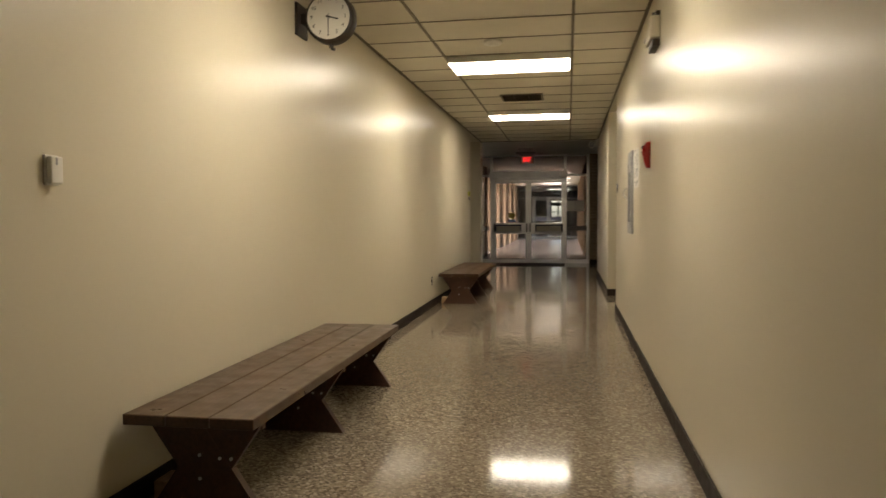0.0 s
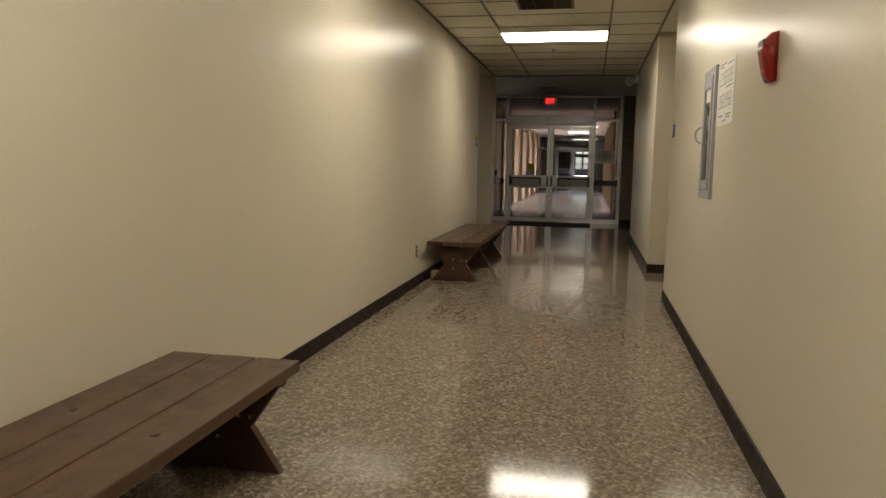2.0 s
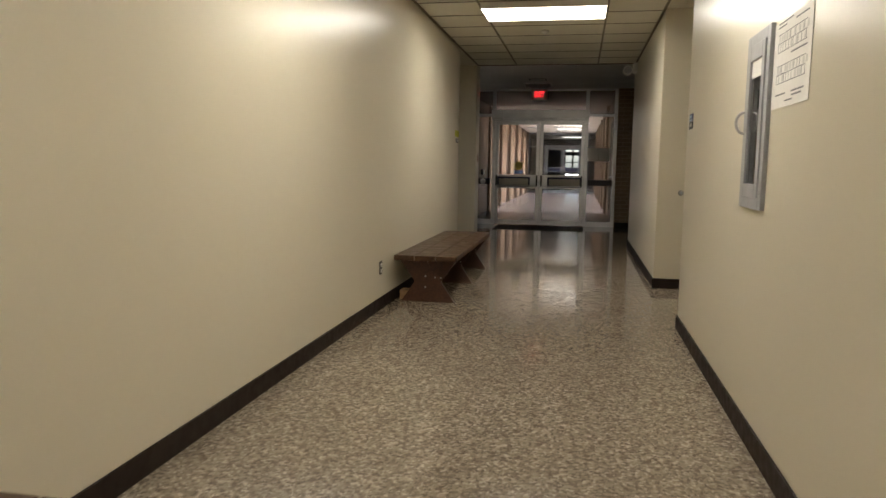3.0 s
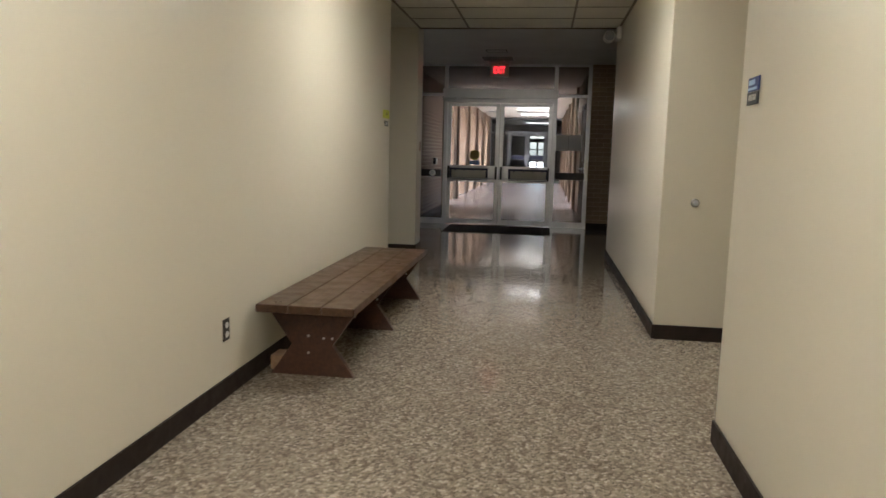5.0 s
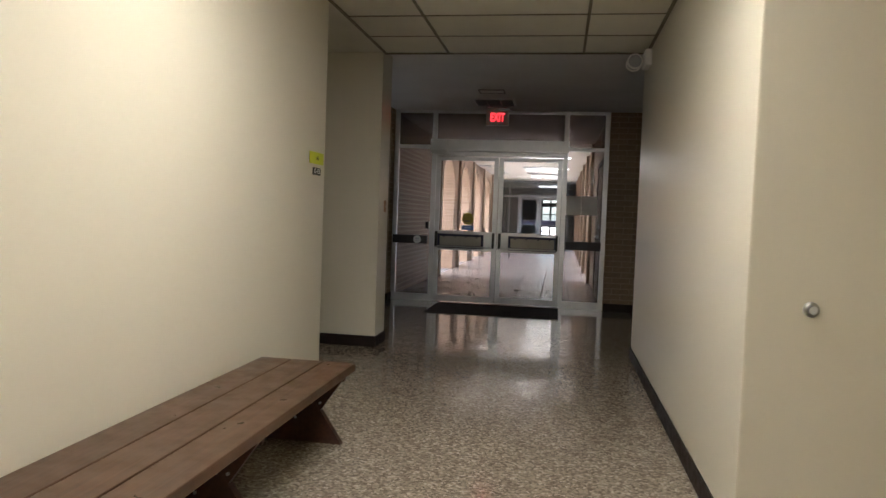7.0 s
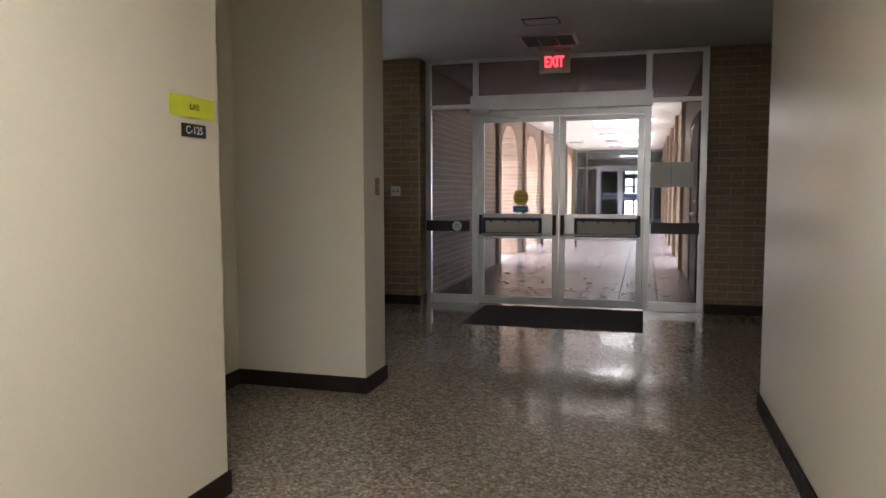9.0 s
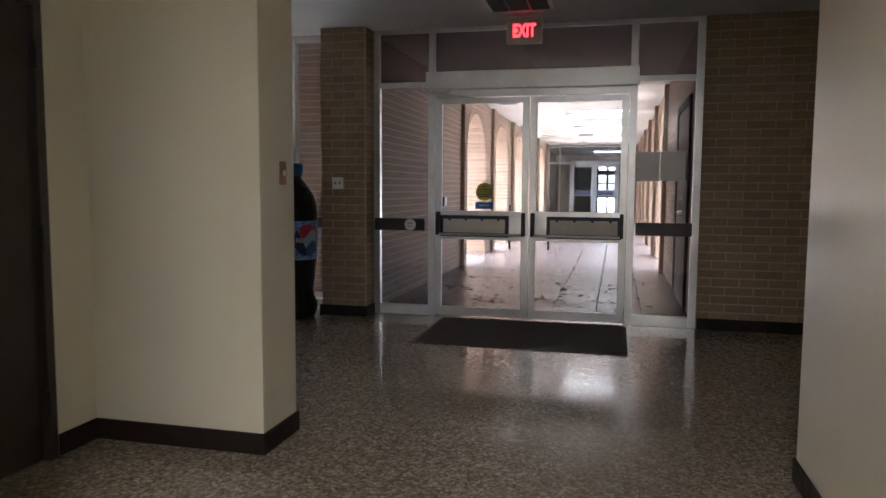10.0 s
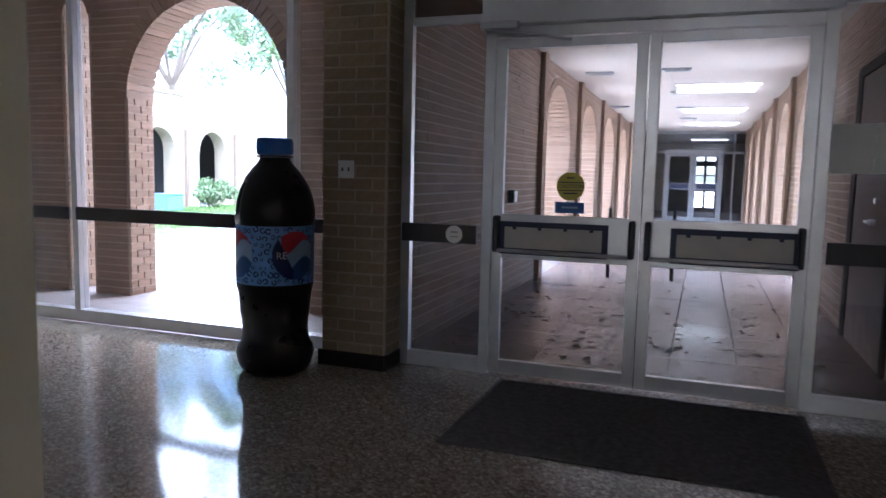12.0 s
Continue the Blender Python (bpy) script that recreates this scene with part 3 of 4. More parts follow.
        rib = part("rib", box((0.1125, -0.0035, 1.415), (0.1165, 0.0035, 1.488)), CAPBLUE, cap)
        rib.rotation_euler = (0, 0, a)
    for k, (w, z) in enumerate(((0.5, 1.462), (0.62, 1.445))):
        part("cap_print", lathe_arc(0.1172, z, 0.010, radians(215), w), LABELPALE, cap)
    part("neck_ring", lathe([(0.098, 1.384), (0.116, 1.388), (0.116, 1.396), (0.098, 1.40)], 48), COLA, t)
    return t


giant_bottle()


# ---- recessed door ----
def recess_door():
    d = thing("door_3", "dark brown flush door in the corridor recess, closed", "door", kind="structure")
    x = XALC
    for y0, y1 in ((14.17, 14.22), (15.23, 15.28)):
        part("jamb", box((x - 0.12, y0, 0), (x + 0.02, y1, 2.13), 0.004), DKBROWN, d)
    part("head", box((x - 0.12, 14.22, 2.08), (x + 0.02, 15.23, 2.13), 0.004), DKBROWN, d)
    leaf = part("leaf", box((x - 0.06, 14.225, 0.008), (x - 0.012, 15.225, 2.075), 0.003), DKBROWN, d)
    for z in (0.28, 1.05, 1.86):
        part("hinge", tube((x + 0.022, 15.23, z - 0.06), (x + 0.022, 15.23, z + 0.06), 0.012, 12), BLACK, d, "black hinge knuckle")
    part("knob", lathe([(0.012, 0), (0.014, 0.03), (0.028, 0.045), (0.03, 0.06), (0.018, 0.07)], 20), STEEL, leaf, "steel knob").matrix_basis = Matrix.Translation((x - 0.012, 14.30, 0.97)) @ pose(0, 0, 0, 0, 90, 0)
    return d


recess_door()


# ---- things on the corridor walls ----
def on_wall(name, label, category, x, y, z, side, group=""):
    """An empty whose local x runs along the wall (to the viewer's right), y up, z out of the wall. side: +1 faces +x (left wall), -1 faces -x (right wall), 0 faces -y."""
    if side == 0:
        m = Matrix.Translation((x, y, z)) @ pose(0, 0, 0, 90, 0, 0)
    else:
        m = Matrix.Translation((x, y, z)) @ pose(0, 0, 0, 90, 0, 90 if side > 0 else -90)
    return thing(name, label, category, m, group)


def slab(w, h, d0, d1, bevel=0.0, cx=0.0, cy=0.0):
    return box((cx - w / 2, cy - h / 2, d0), (cx + w / 2, cy + h / 2, d1), bevel)


def thermostat():
    t = on_wall("thermostat", "small white plastic thermostat on the cream wall", "thermostat", XL, 2.925, 1.396, 1)
    part("base", slab(0.070, 0.108, 0.0, 0.01, 0.003), WHITE, t)
    part("cover", slab(0.058, 0.096, 0.0105, 0.032, 0.005), WHITE, t)
    part("slot", slab(0.009, 0.026, 0.0325, 0.034, 0, -0.005, 0.03), GREYPAINT, t, "grey indicator slot")


def wall_clock():
    """Two-faced drum clock on a wall bracket."""
    c = thing("wall_clock", "dark brown drum clock with white dial showing half past three", "clock", pose(-1.425, 5.32, 2.575))
    part("bracket_plate", box((-0.22, -0.06, -0.12), (-0.20, 0.14, 0.10), 0.006), DKBROWN, c)
    part("bracket_arm", box((-0.2, 0.0, -0.035), (-0.15, 0.08, 0.035), 0.006), DKBROWN, c)
    drum = part("drum", lathe([(0.150, -0.005), (0.165, 0.0), (0.172, 0.02), (0.172, 0.09), (0.165, 0.11), (0.14, 0.115)], 48), DKBROWN, c)
    drum.matrix_basis = pose(0, 0, 0, -90, 0, 0)
    smooth(drum)
    dial = part("dial", lathe([(0.149, 0.0), (0.149, 0.004)], 48), WHITE, c, "white dial")
    dial.matrix_basis = Matrix.Translation((0, -0.006, 0)) @ pose(0, 0, 0, 90, 0, 0)
    for h in range(1, 13):
        a = radians(90 - 30 * h)
        lettering("numeral", str(h), 0.034, Matrix.Translation((0.118 * math.cos(a), -0.0112, 0.118 * math.sin(a))) @ pose(0, 0, 0, 90, 0, 0), BLACK, dial, 0.0004).matrix_parent_inverse = dial.matrix_basis.inverted()
    for ang, ln, w in ((105, 0.072, 0.010), (180, 0.105, 0.007)):
        hand = part("hand", box((-w / 2, -0.0135, -0.02), (w / 2, -0.0122, ln)), BLACK, c, "black clock hand")
        hand.rotation_euler = (0, radians(ang), 0)
    part("knob", tube((0.0, 0.05, -0.195), (0.0, 0.05, -0.17), 0.016, 12), BLACK, c)
    part("knob", tube((0.012, 0.03, -0.205), (0.012, 0.07, -0.2), 0.012, 12), BLACK, c)


def wall_horn():
    t = on_wall("wall_horn", "beige wall horn on a dark brown bracket near the ceiling", "alarm horn", XR, 5.80, 2.51, -1)
    part("back_plate", slab(0.06, 0.24, 0.0, 0.02, 0.004, -0.2, 0.04), DKBROWN, t, "dark bracket plate")
    part("bracket", slab(0.3, 0.03, 0.0, 0.03, 0.004, -0.02, 0.075), DKBROWN, t, "dark bracket arm")
    part("body", slab(0.30, 0.15, 0.0, 0.072, 0.012, 0.0, -0.02), CREAM, t)
    part("base", slab(0.26, 0.045, 0.0, 0.05, 0.006, 0.0, -0.12), DKBROWN, t, "dark brown lower box")
    part("lens", tube((-0.1, -0.06, 0.0725), (-0.1, -0.06, 0.082), 0.018, 16), WHITE, t)


def fire_alarm():
    """Wedge-shaped housing, deepest above the middle, with a pull slot."""
    t = on_wall("fire_alarm", "red plastic fire alarm station, wedge-shaped, on the cream wall", "fire alarm", XR, 6.235, 1.682, -1)
    side = [(0.0, -0.098), (0.022, -0.096), (0.036, -0.07), (0.052, 0.0), (0.058, 0.04), (0.05, 0.062), (0.028, 0.09), (0.0, 0.098)]
    bm = bmesh.new()
    ends = [[bm.verts.new((x, v, d)) for d, v in side] for x in (-0.062, 0.062)]
    bm.faces.new(ends[0])
    bm.faces.new(ends[1][::-1])
    n = len(side)
    for k in range(n):
        bm.faces.new((ends[0][k], ends[1][k], ends[1][(k + 1) % n], ends[0][(k + 1) % n]))
    bmesh.ops.recalc_face_normals(bm, faces=bm.faces)
    bmesh.ops.bevel(bm, geom=[e for e in bm.edges if abs(e.verts[0].co.x - e.verts[1].co.x) < 1e-6], offset=0.012, segments=3, affect="EDGES")
    smooth(part("body", bm, RED, t))
    # Pull slot in colour only: a white strip as glint, a black block as shade.
    part("pull_bar", slab(0.085, 0.012, 0.046, 0.063, 0.003, 0, 0.035), WHITE, t, "white strip for the glint at the pull slot")
    part("pull_recess", slab(0.09, 0.03, 0.044, 0.0585, 0.003, 0, 0.052), BLACK, t, "black block for the shade in the pull slot")
    part("key_hole", tube((0, -0.055, 0.03), (0, -0.055, 0.043), 0.006, 12), STEEL, t)


def extinguisher_cabinet():
    t = on_wall("extinguisher_cabinet", "grey steel fire extinguisher cabinet with a narrow dark window", "cabinet", XR, 7.755, 1.447, -1)
    w, h = 0.41, 0.785
    part("frame", boxes(((-w / 2, -h / 2, 0), (-w / 2 + 0.05, h / 2, 0.02)), ((w / 2 - 0.05, -h / 2, 0), (w / 2, h / 2, 0.02)), ((-w / 2 + 0.05, h / 2 - 0.05, 0), (w / 2 - 0.05, h / 2, 0.02)), ((-w / 2 + 0.05, -h / 2, 0), (w / 2 - 0.05, -h / 2 + 0.05, 0.02)), bevel=0.003), GREYPAINT, t)
    door = part("door", boxes(((-w / 2 + 0.051, -h / 2 + 0.051, 0.004), (-w / 2 + 0.10, h / 2 - 0.051, 0.027)), ((w / 2 - 0.10, -h / 2 + 0.051, 0.004), (w / 2 - 0.051, h / 2 - 0.051, 0.027)), ((-w / 2 + 0.10, h / 2 - 0.12, 0.004), (w / 2 - 0.10, h / 2 - 0.051, 0.027)), ((-w / 2 + 0.10, -h / 2 + 0.051, 0.004), (w / 2 - 0.10, -h / 2 + 0.11, 0.027)), bevel=0.003), GREYPAINT, t)
    # The cabinet has no depth; its inner shade is this black sheet.
    part("back", slab(w - 0.2, h - 0.2, 0.001, 0.003), BLACK, t, "black sheet for the shade inside the cabinet")
    part("window", slab(w - 0.2, h - 0.232, 0.012, 0.016, 0, 0, -0.006), GLASS, door, "narrow glass window").visible_shadow = False
    part("notice", slab(w - 0.2, 0.075, 0.0165, 0.0175, 0, 0, h / 2 - 0.16), PAPER, door, "white paper strip")
    pts = [(-0.155, 0.05 * math.sin(radians(a)), 0.027 + 0.038 * math.cos(radians(a))) for a in range(-90, 91, 15)]
    bm = bmesh.new()
    for a, b in zip(pts, pts[1:]):
        tube(a, b, 0.007, 10, bm=bm)
    part("handle", bm, STEEL, door, "chrome pull handle")


PLANGREY = plain("grey_print", (0.56, 0.545, 0.52), 0.8)


def evacuation_plan():
    t = on_wall("evacuation_plan", "white paper floor plan sheet taped to the wall", "notice", XR, 7.295, 1.65, -1)
    part("sheet", slab(0.50, 0.345, 0.001, 0.003), PAPER, t)
    rng = random.Random(7)
    for row in (0.085, -0.04):
        for dy in (-0.035, 0.0, 0.035):
            part("plan_line", slab(0.38, 0.003, 0.0032, 0.0036, 0, 0, row + dy), INK, t)
        for i in range(12):
            x = -0.185 + i * 0.0336 + rng.uniform(-0.006, 0.006)
            lo = rng.choice((-0.0175, 0.0175))
            part("plan_line", slab(0.003, 0.032, 0.0032, 0.0037, 0, x, row + lo), INK, t)
            part("room_fill", slab(0.024, 0.026, 0.0031, 0.0034, 0, x + 0.017, row - lo), PLANGREY, t)
    for x, y, w in ((-0.12, -0.12, 0.14), (0.11, -0.12, 0.16), (0.1, -0.135, 0.12), (0.0, -0.15, 0.1), (0.12, 0.15, 0.16), (-0.14, 0.15, 0.12), (-0.1, 0.165, 0.2), (0.1, 0.03, 0.2)):
        part("text_line", slab(w, 0.006, 0.0032, 0.0036, 0, x, y), INK, t)


def room_sign_right():
    t = on_wall("room_sign", "small blue and white room sign over a black number plate", "sign", XR, 9.755, 1.567, -1)
    part("name_plate", slab(0.15, 0.056, 0.001, 0.006, 0.001, 0, 0.029), plain("dark_blue_plate", (0.025, 0.04, 0.16), 0.4, vary=0.3, scale=30), t, "dark blue name plate")
    part("text_bar", slab(0.085, 0.02, 0.0062, 0.0068, 0, -0.02, 0.037), LABELPALE, t)
    part("text_bar", slab(0.12, 0.010, 0.0062, 0.0068, 0, -0.01, 0.012), LABELPALE, t)
    part("number_plate", slab(0.15, 0.05, 0.001, 0.007, 0.001, 0, -0.027), BLACK, t, "black number plate")
    for k in range(5):
        part("number_bar", slab(0.014, 0.024, 0.0072, 0.0078, 0, -0.042 + k * 0.021, -0.024), IVORY, t)


def lab_sign():
    t = on_wall("lab_sign", "bright yellow-green card sign reading LAB on the wall", "sign", XL, 13.78, 1.654, 1)
    part("card", slab(0.285, 0.082, 0.001, 0.004), YELLOW, t)
    lettering("letters", "LAB", 0.036, pose(0.01, 0, 0.0046), BLACK, t, 0.0004)
    p = on_wall("number_sign", "black room number plate with white characters C-125", "sign", XL, 13.782, 1.562, 1)
    part("plate", slab(0.155, 0.052, 0.001, 0.007, 0.002), BLACK, p)
    lettering("letters", "C-125", 0.044, pose(0, 0, 0.0076), LABELWHITE, p, 0.0004)


def outlet():
    t = on_wall("wall_outlet", "dark brown duplex outlet plate with pale sockets", "outlet", XL, 10.08, 0.357, 1)
    part("plate", slab(0.072, 0.115, 0.0, 0.006, 0.002), DKBROWN, t)
    for y in (-0.025, 0.025):
        part("socket", lathe([(0.017, 0.0065), (0.016, 0.009)], 20), WHITE, t, "pale socket face").location = (0, y, 0)


def switch_plate(x, y, z, side, label, material, two):
    t = on_wall("switch_plate", label, "switch", x, y, z, side)
    part("plate", slab(0.115 if two else 0.072, 0.115, 0.0, 0.006, 0.002), material, t)
    for cx in ((-0.023, 0.023) if two else (0,)):
        part("toggle", slab(0.01, 0.026, 0.0062, 0.018, 0.002, cx), BLACK if two else IVORY, t)


def door_stop():
    t = on_wall("door_stop", "round brushed steel door stop on the wall", "door stop", 1.002, YCOL, 0.986, 0)
    smooth(part("cup", lathe([(0.029, 0.0), (0.029, 0.012), (0.026, 0.022), (0.018, 0.026)], 28), brushed("dull_nickel", (0.34, 0.32, 0.29), 0.35), t))
    part("bumper", lathe([(0.017, 0.0265), (0.015, 0.032)], 20), GREYPAINT, t, "grey rubber bumper")


def emergency_light():
    """A small case on the wall with two round lamp heads on swivels, turned along the corridor."""
    t = on_wall("emergency_light", "white twin-head emergency light high on the wall", "emergency light", XR, 15.42, 2.70, -1)
    part("case", slab(0.24, 0.14, 0.0, 0.06, 0.012), WHITE, t)
    for x in (-0.1, 0.02):
        head = smooth(part("lamp_head", lathe([(0.02, -0.045), (0.05, -0.035), (0.066, 0.02), (0.066, 0.034), (0.058, 0.04)], 28), WHITE, t))
        head.matrix_basis = Matrix.Translation((x + 0.05, -0.035, 0.14)) @ pose(0, 0, 0, 0, 90, 0)
        lens = part("lens", lathe([(0.054, 0.0405), (0.05, 0.048), (0.03, 0.052)], 28), GREYPAINT, head, "grey lamp lens")
        part("swivel", tube((x + 0.03, -0.02, 0.0605), (x + 0.03, -0.03, 0.10), 0.016, 12), WHITE, t)


for build in (thermostat, wall_clock, wall_horn, fire_alarm, extinguisher_cabinet, evacuation_plan, room_sign_right, lab_sign, outlet, door_stop, emergency_light):
    build()
BRASS = brushed("worn_brass", (0.42, 0.25, 0.14), 0.45)
switch_plate(XL, 15.787, 1.353, 1, "worn brass light switch plate on the cream pier", BRASS, False)
switch_plate(-2.71, 19.138, 1.322, 0, "white double switch plate on the brick pier", WHITE, True)


# ---- ceiling things ----
def ceiling_vent(x, y, w, d, z, label, frame_mat, slat_mat):
    t = thing("ceiling_vent", label, "vent", pose(x, y, z))
    part("frame", boxes(((-w / 2, -d / 2, -0.012), (-w / 2 + 0.03, d / 2, -0.0005)), ((w / 2 - 0.03, -d / 2, -0.012), (w / 2, d / 2, -0.0005)), ((-w / 2 + 0.03, -d / 2, -0.012), (w / 2 - 0.03, -d / 2 + 0.03, -0.0005)), ((-w / 2 + 0.03, d / 2 - 0.03, -0.012), (w / 2 - 0.03, d / 2, -0.0005)), bevel=0.002), frame_mat, t)
    # No duct is cut; a black sheet gives the shade behind the slats.
    part("backing", box((-w / 2 + 0.03, -d / 2 + 0.03, -0.002), (w / 2 - 0.03, d / 2 - 0.03, -0.0005)), BLACK, t, "black sheet for the dark of the duct")
    n = max(3, int((d - 0.06) / 0.045))
    for i in range(n):
        yy = -d / 2 + 0.03 + (i + 0.5) * (d - 0.06) / n
        sl = part("slat", box((-w / 2 + 0.03, -0.018, -0.001), (w / 2 - 0.03, 0.018, 0.001)), slat_mat, t)
        sl.matrix_basis = Matrix.Translation((0, yy, -0.013)) @ pose(0, 0, 0, 35, 0, 0)
    for xx in (-w / 6, w / 6):
        part("divider", box((xx - 0.004, -d / 2 + 0.03, -0.03), (xx + 0.004, d / 2 - 0.03, -0.002)), slat_mat, t)


ceiling_vent(-0.43, 10.16, 0.55, 0.50, ZC, "brown metal return vent in the tile ceiling", TEE, TEE)
ceiling_vent(-0.87, 18.58, 0.55, 0.52, ZV, "square steel supply vent in the lobby ceiling", ALU, GREYPAINT)


def detector(x, y, r, h, label, category):
    t = thing(category.replace(" ", "_"), label, category, pose(x, y, ZC))
    smooth(part("base", lathe([(r * 0.9, -h), (r, -h * 0.6), (r, -0.0005)], 28), WHITE, t))
    part("cap", lathe([(r * 0.45, -h * 1.35), (r * 0.55, -h - 0.0005)], 24), WHITE, t)


detector(-0.50, 7.11, 0.085, 0.03, "white round smoke detector on the tile ceiling", "smoke detector")
detector(-0.46, 12.85, 0.045, 0.028, "small white sensor on the tile ceiling", "ceiling sensor")


def access_hatch():
    t = thing("access_hatch", "small plaster access hatch with a dark edge", "hatch", pose(-0.835, 17.77, ZV))
    w, d = 0.32, 0.24
    part("edge", boxes(((-w / 2, -d / 2, -0.008), (-w / 2 + 0.015, d / 2, -0.0005)), ((w / 2 - 0.015, -d / 2, -0.008), (w / 2, d / 2, -0.0005)), ((-w / 2 + 0.015, -d / 2, -0.008), (w / 2 - 0.015, -d / 2 + 0.015, -0.0005)), ((-w / 2 + 0.015, d / 2 - 0.015, -0.008), (w / 2 - 0.015, d / 2, -0.0005))), BLACK, t, "dark hatch edge")
    part("panel", box((-w / 2 + 0.015, -d / 2 + 0.015, -0.006), (w / 2 - 0.015, d / 2 - 0.015, -0.0005)), PLASTER, t)


access_hatch()


def exit_sign():
    t = thing("exit_sign", "lit EXIT sign with glowing red letters under the ceiling", "exit sign", pose(-0.865, 18.98, 0))
    part("canopy", box((-0.17, -0.04, ZV - 0.03), (0.17, 0.06, ZV - 0.0005), 0.006), GREYPAINT, t)
    part("stem", tube((0, 0.01, 2.775), (0, 0.01, ZV - 0.03), 0.012, 12), GREYPAINT, t)
    part("case", box((-0.158, -0.025, 2.568), (0.158, 0.045, 2.778), 0.008), IVORY, t, "ivory sign case")
    ex = lettering("letters", "EXIT", 0.165, pose(0, -0.0265, 2.673, 90), EXITRED, t, 0.001)
    ex.data.offset = 0.006
    ex.scale = (0.6, 0.95, 1.0)
    bm = bmesh.new()
    pts = [(0.02, 0.05, 2.57), (0.015, 0.2, 2.5), (0.03, 0.32, 2.44), (0.03, 0.33, 2.405)]
    for a, b in zip(pts, pts[1:]):
        tube(a, b, 0.003, 8, bm=bm)
    part("cable", bm, BLACK, t, "thin dark cable")


exit_sign()


# ---- things on the entrance ----
def door_closer():
    t = thing("door_closer", "steel door closer arm over the entrance door", "door closer")
    part("body", box((-1.86, YDOOR - 0.115, 2.20), (-1.62, YDOOR - 0.0705, 2.245), 0.006), STEEL, t)
    bm = tube((-1.84, YDOOR - 0.09, 2.20), (-1.5, YDOOR - 0.06, 2.165), 0.009, 10)
    part("arm", tube((-1.5, YDOOR - 0.06, 2.165), (-1.31, YDOOR + 0.005, 2.14), 0.009, 10, bm=bm), STEEL, t)


door_closer()


def round_sticker(name, label, x, z, y, r, material, marks, word=""):
    t = thing(name, label, "sticker", pose(x, y, z))
    part("disc", lathe([(r, 0.0), (r, 0.0015)], 36), material, t).matrix_basis = pose(0, 0, 0, 90, 0, 0)
    for mz, w, h in marks:
        part("text_bar", box((-w / 2, -0.003, mz - h / 2), (w / 2, -0.002, mz + h / 2)), BLACK if material is YELLOWOR else GREYPAINT, t)
    if word:
        lettering("letters", word, 0.036, pose(0, -0.0025, -0.001, 90, 0, 0), BLACK, t, 0.0004)


YELLOWOR = plain("amber_sticker", (0.42, 0.34, 0.012), 0.4, vary=0.06)
round_sticker("caution_sticker", "round amber sticker reading CAUTION in black on the glass", -1.285, 1.247, YDOOR + 0.0255, 0.088, YELLOWOR, ((0.052, 0.05, 0.008), (0.024, 0.162, 0.006), (-0.026, 0.162, 0.006), (-0.044, 0.09, 0.009)), "CAUTION")
round_sticker("rail_sticker", "round white sticker on the dark crash rail", -2.03, 0.913, YDOOR - 0.0205, 0.058, WHITE, ((0.015, 0.05, 0.012), (-0.015, 0.06, 0.008)))
bl = thing("blue_sticker", "blue rectangular sticker on the door glass", "sticker", pose(-1.286, YDOOR + 0.0255, 1.113))
part("sheet", box((-0.09, -0.0015, -0.034), (0.09, 0, 0.034)), BLUE, bl)
part("text_bar", box((-0.05, -0.003, -0.004), (0.05, -0.002, 0.008)), LABELPALE, bl)
gs = thing("paper_sign", "two white paper sheets taped on the sidelight glass", "notice", pose(0.356, YDOOR + 0.0255, 1.492))
part("sheet", box((-0.222, -0.0015, -0.135), (-0.004, 0, 0.135)), PAPER, gs)
part("sheet", box((0.0, -0.002, -0.132), (0.222, -0.0005, 0.138)), PAPER, gs)


# ---- outdoors: arcade and courtyard ----
CONCRETE = plain("pale_concrete", (0.40, 0.385, 0.36), 0.85, vary=0.12, scale=0.8, grain=0.5)
STUCCO = plain("cream_stucco", (0.50, 0.435, 0.365), 0.9, vary=0.05)
YA0, YA1, XA0, XA1, ZA, THK = YDOOR + 0.12, 39.3, -2.53, 0.72, 2.87, 0.45
ZW = 3.14
ARC0, PER, HALF, SPRING = 24.3, 2.87, 1.0, 1.62
ARCHES = [ARC0 + HALF + i * PER for i in range(5)]
structure("ground", box((-400, YDOOR + 0.2, -0.35), (400, 500, -0.12)), CONCRETE, "pale concrete courtyard paving", "ground")
slab_ob = structure("arcade_floor", box((XA0 - THK, YDOOR + 0.062, -0.2), (XA1 + THK, YA1 + 9, -0.03)), plain("dark_grout", (0.07, 0.055, 0.05), 0.9), "worn brown tile arcade floor", "floor")
structure("arcade_ceiling", box((XA0 - THK - 0.3, YDOOR + 0.2, ZA), (XA1 + THK + 0.3, YA1 + 0.3, ZA + 0.4)), STUCCO, "white stucco arcade ceiling", "ceiling")
# Two blocks added out of view to keep sun and sky off the walkway.
structure("building_mass", boxes(((-45, 8, -0.12), (XVL - 0.151, YDOOR + 0.1, 3.4)), ((-13.4, YDOOR + 0.101, -0.12), (-13.0, 21.2, ZW))), BRICKOUT, "unseen brick-coloured blocks that keep daylight out of the walkway", "wall")
structure("walkway_ceiling", box((-13.4, YDOOR + 0.2, ZW), (XA0 - THK - 0.301, 21.2, ZW + 0.3)), STUCCO, "white stucco walkway ceiling", "ceiling")
structure("walkway_floor", box((-13.4, YDOOR + 0.1, -0.2), (XA0 - THK - 0.001, 21.3, -0.035)), plain("walkway_paver", (0.20, 0.16, 0.14), 0.6, vary=0.2), "brown paved walkway", "floor")


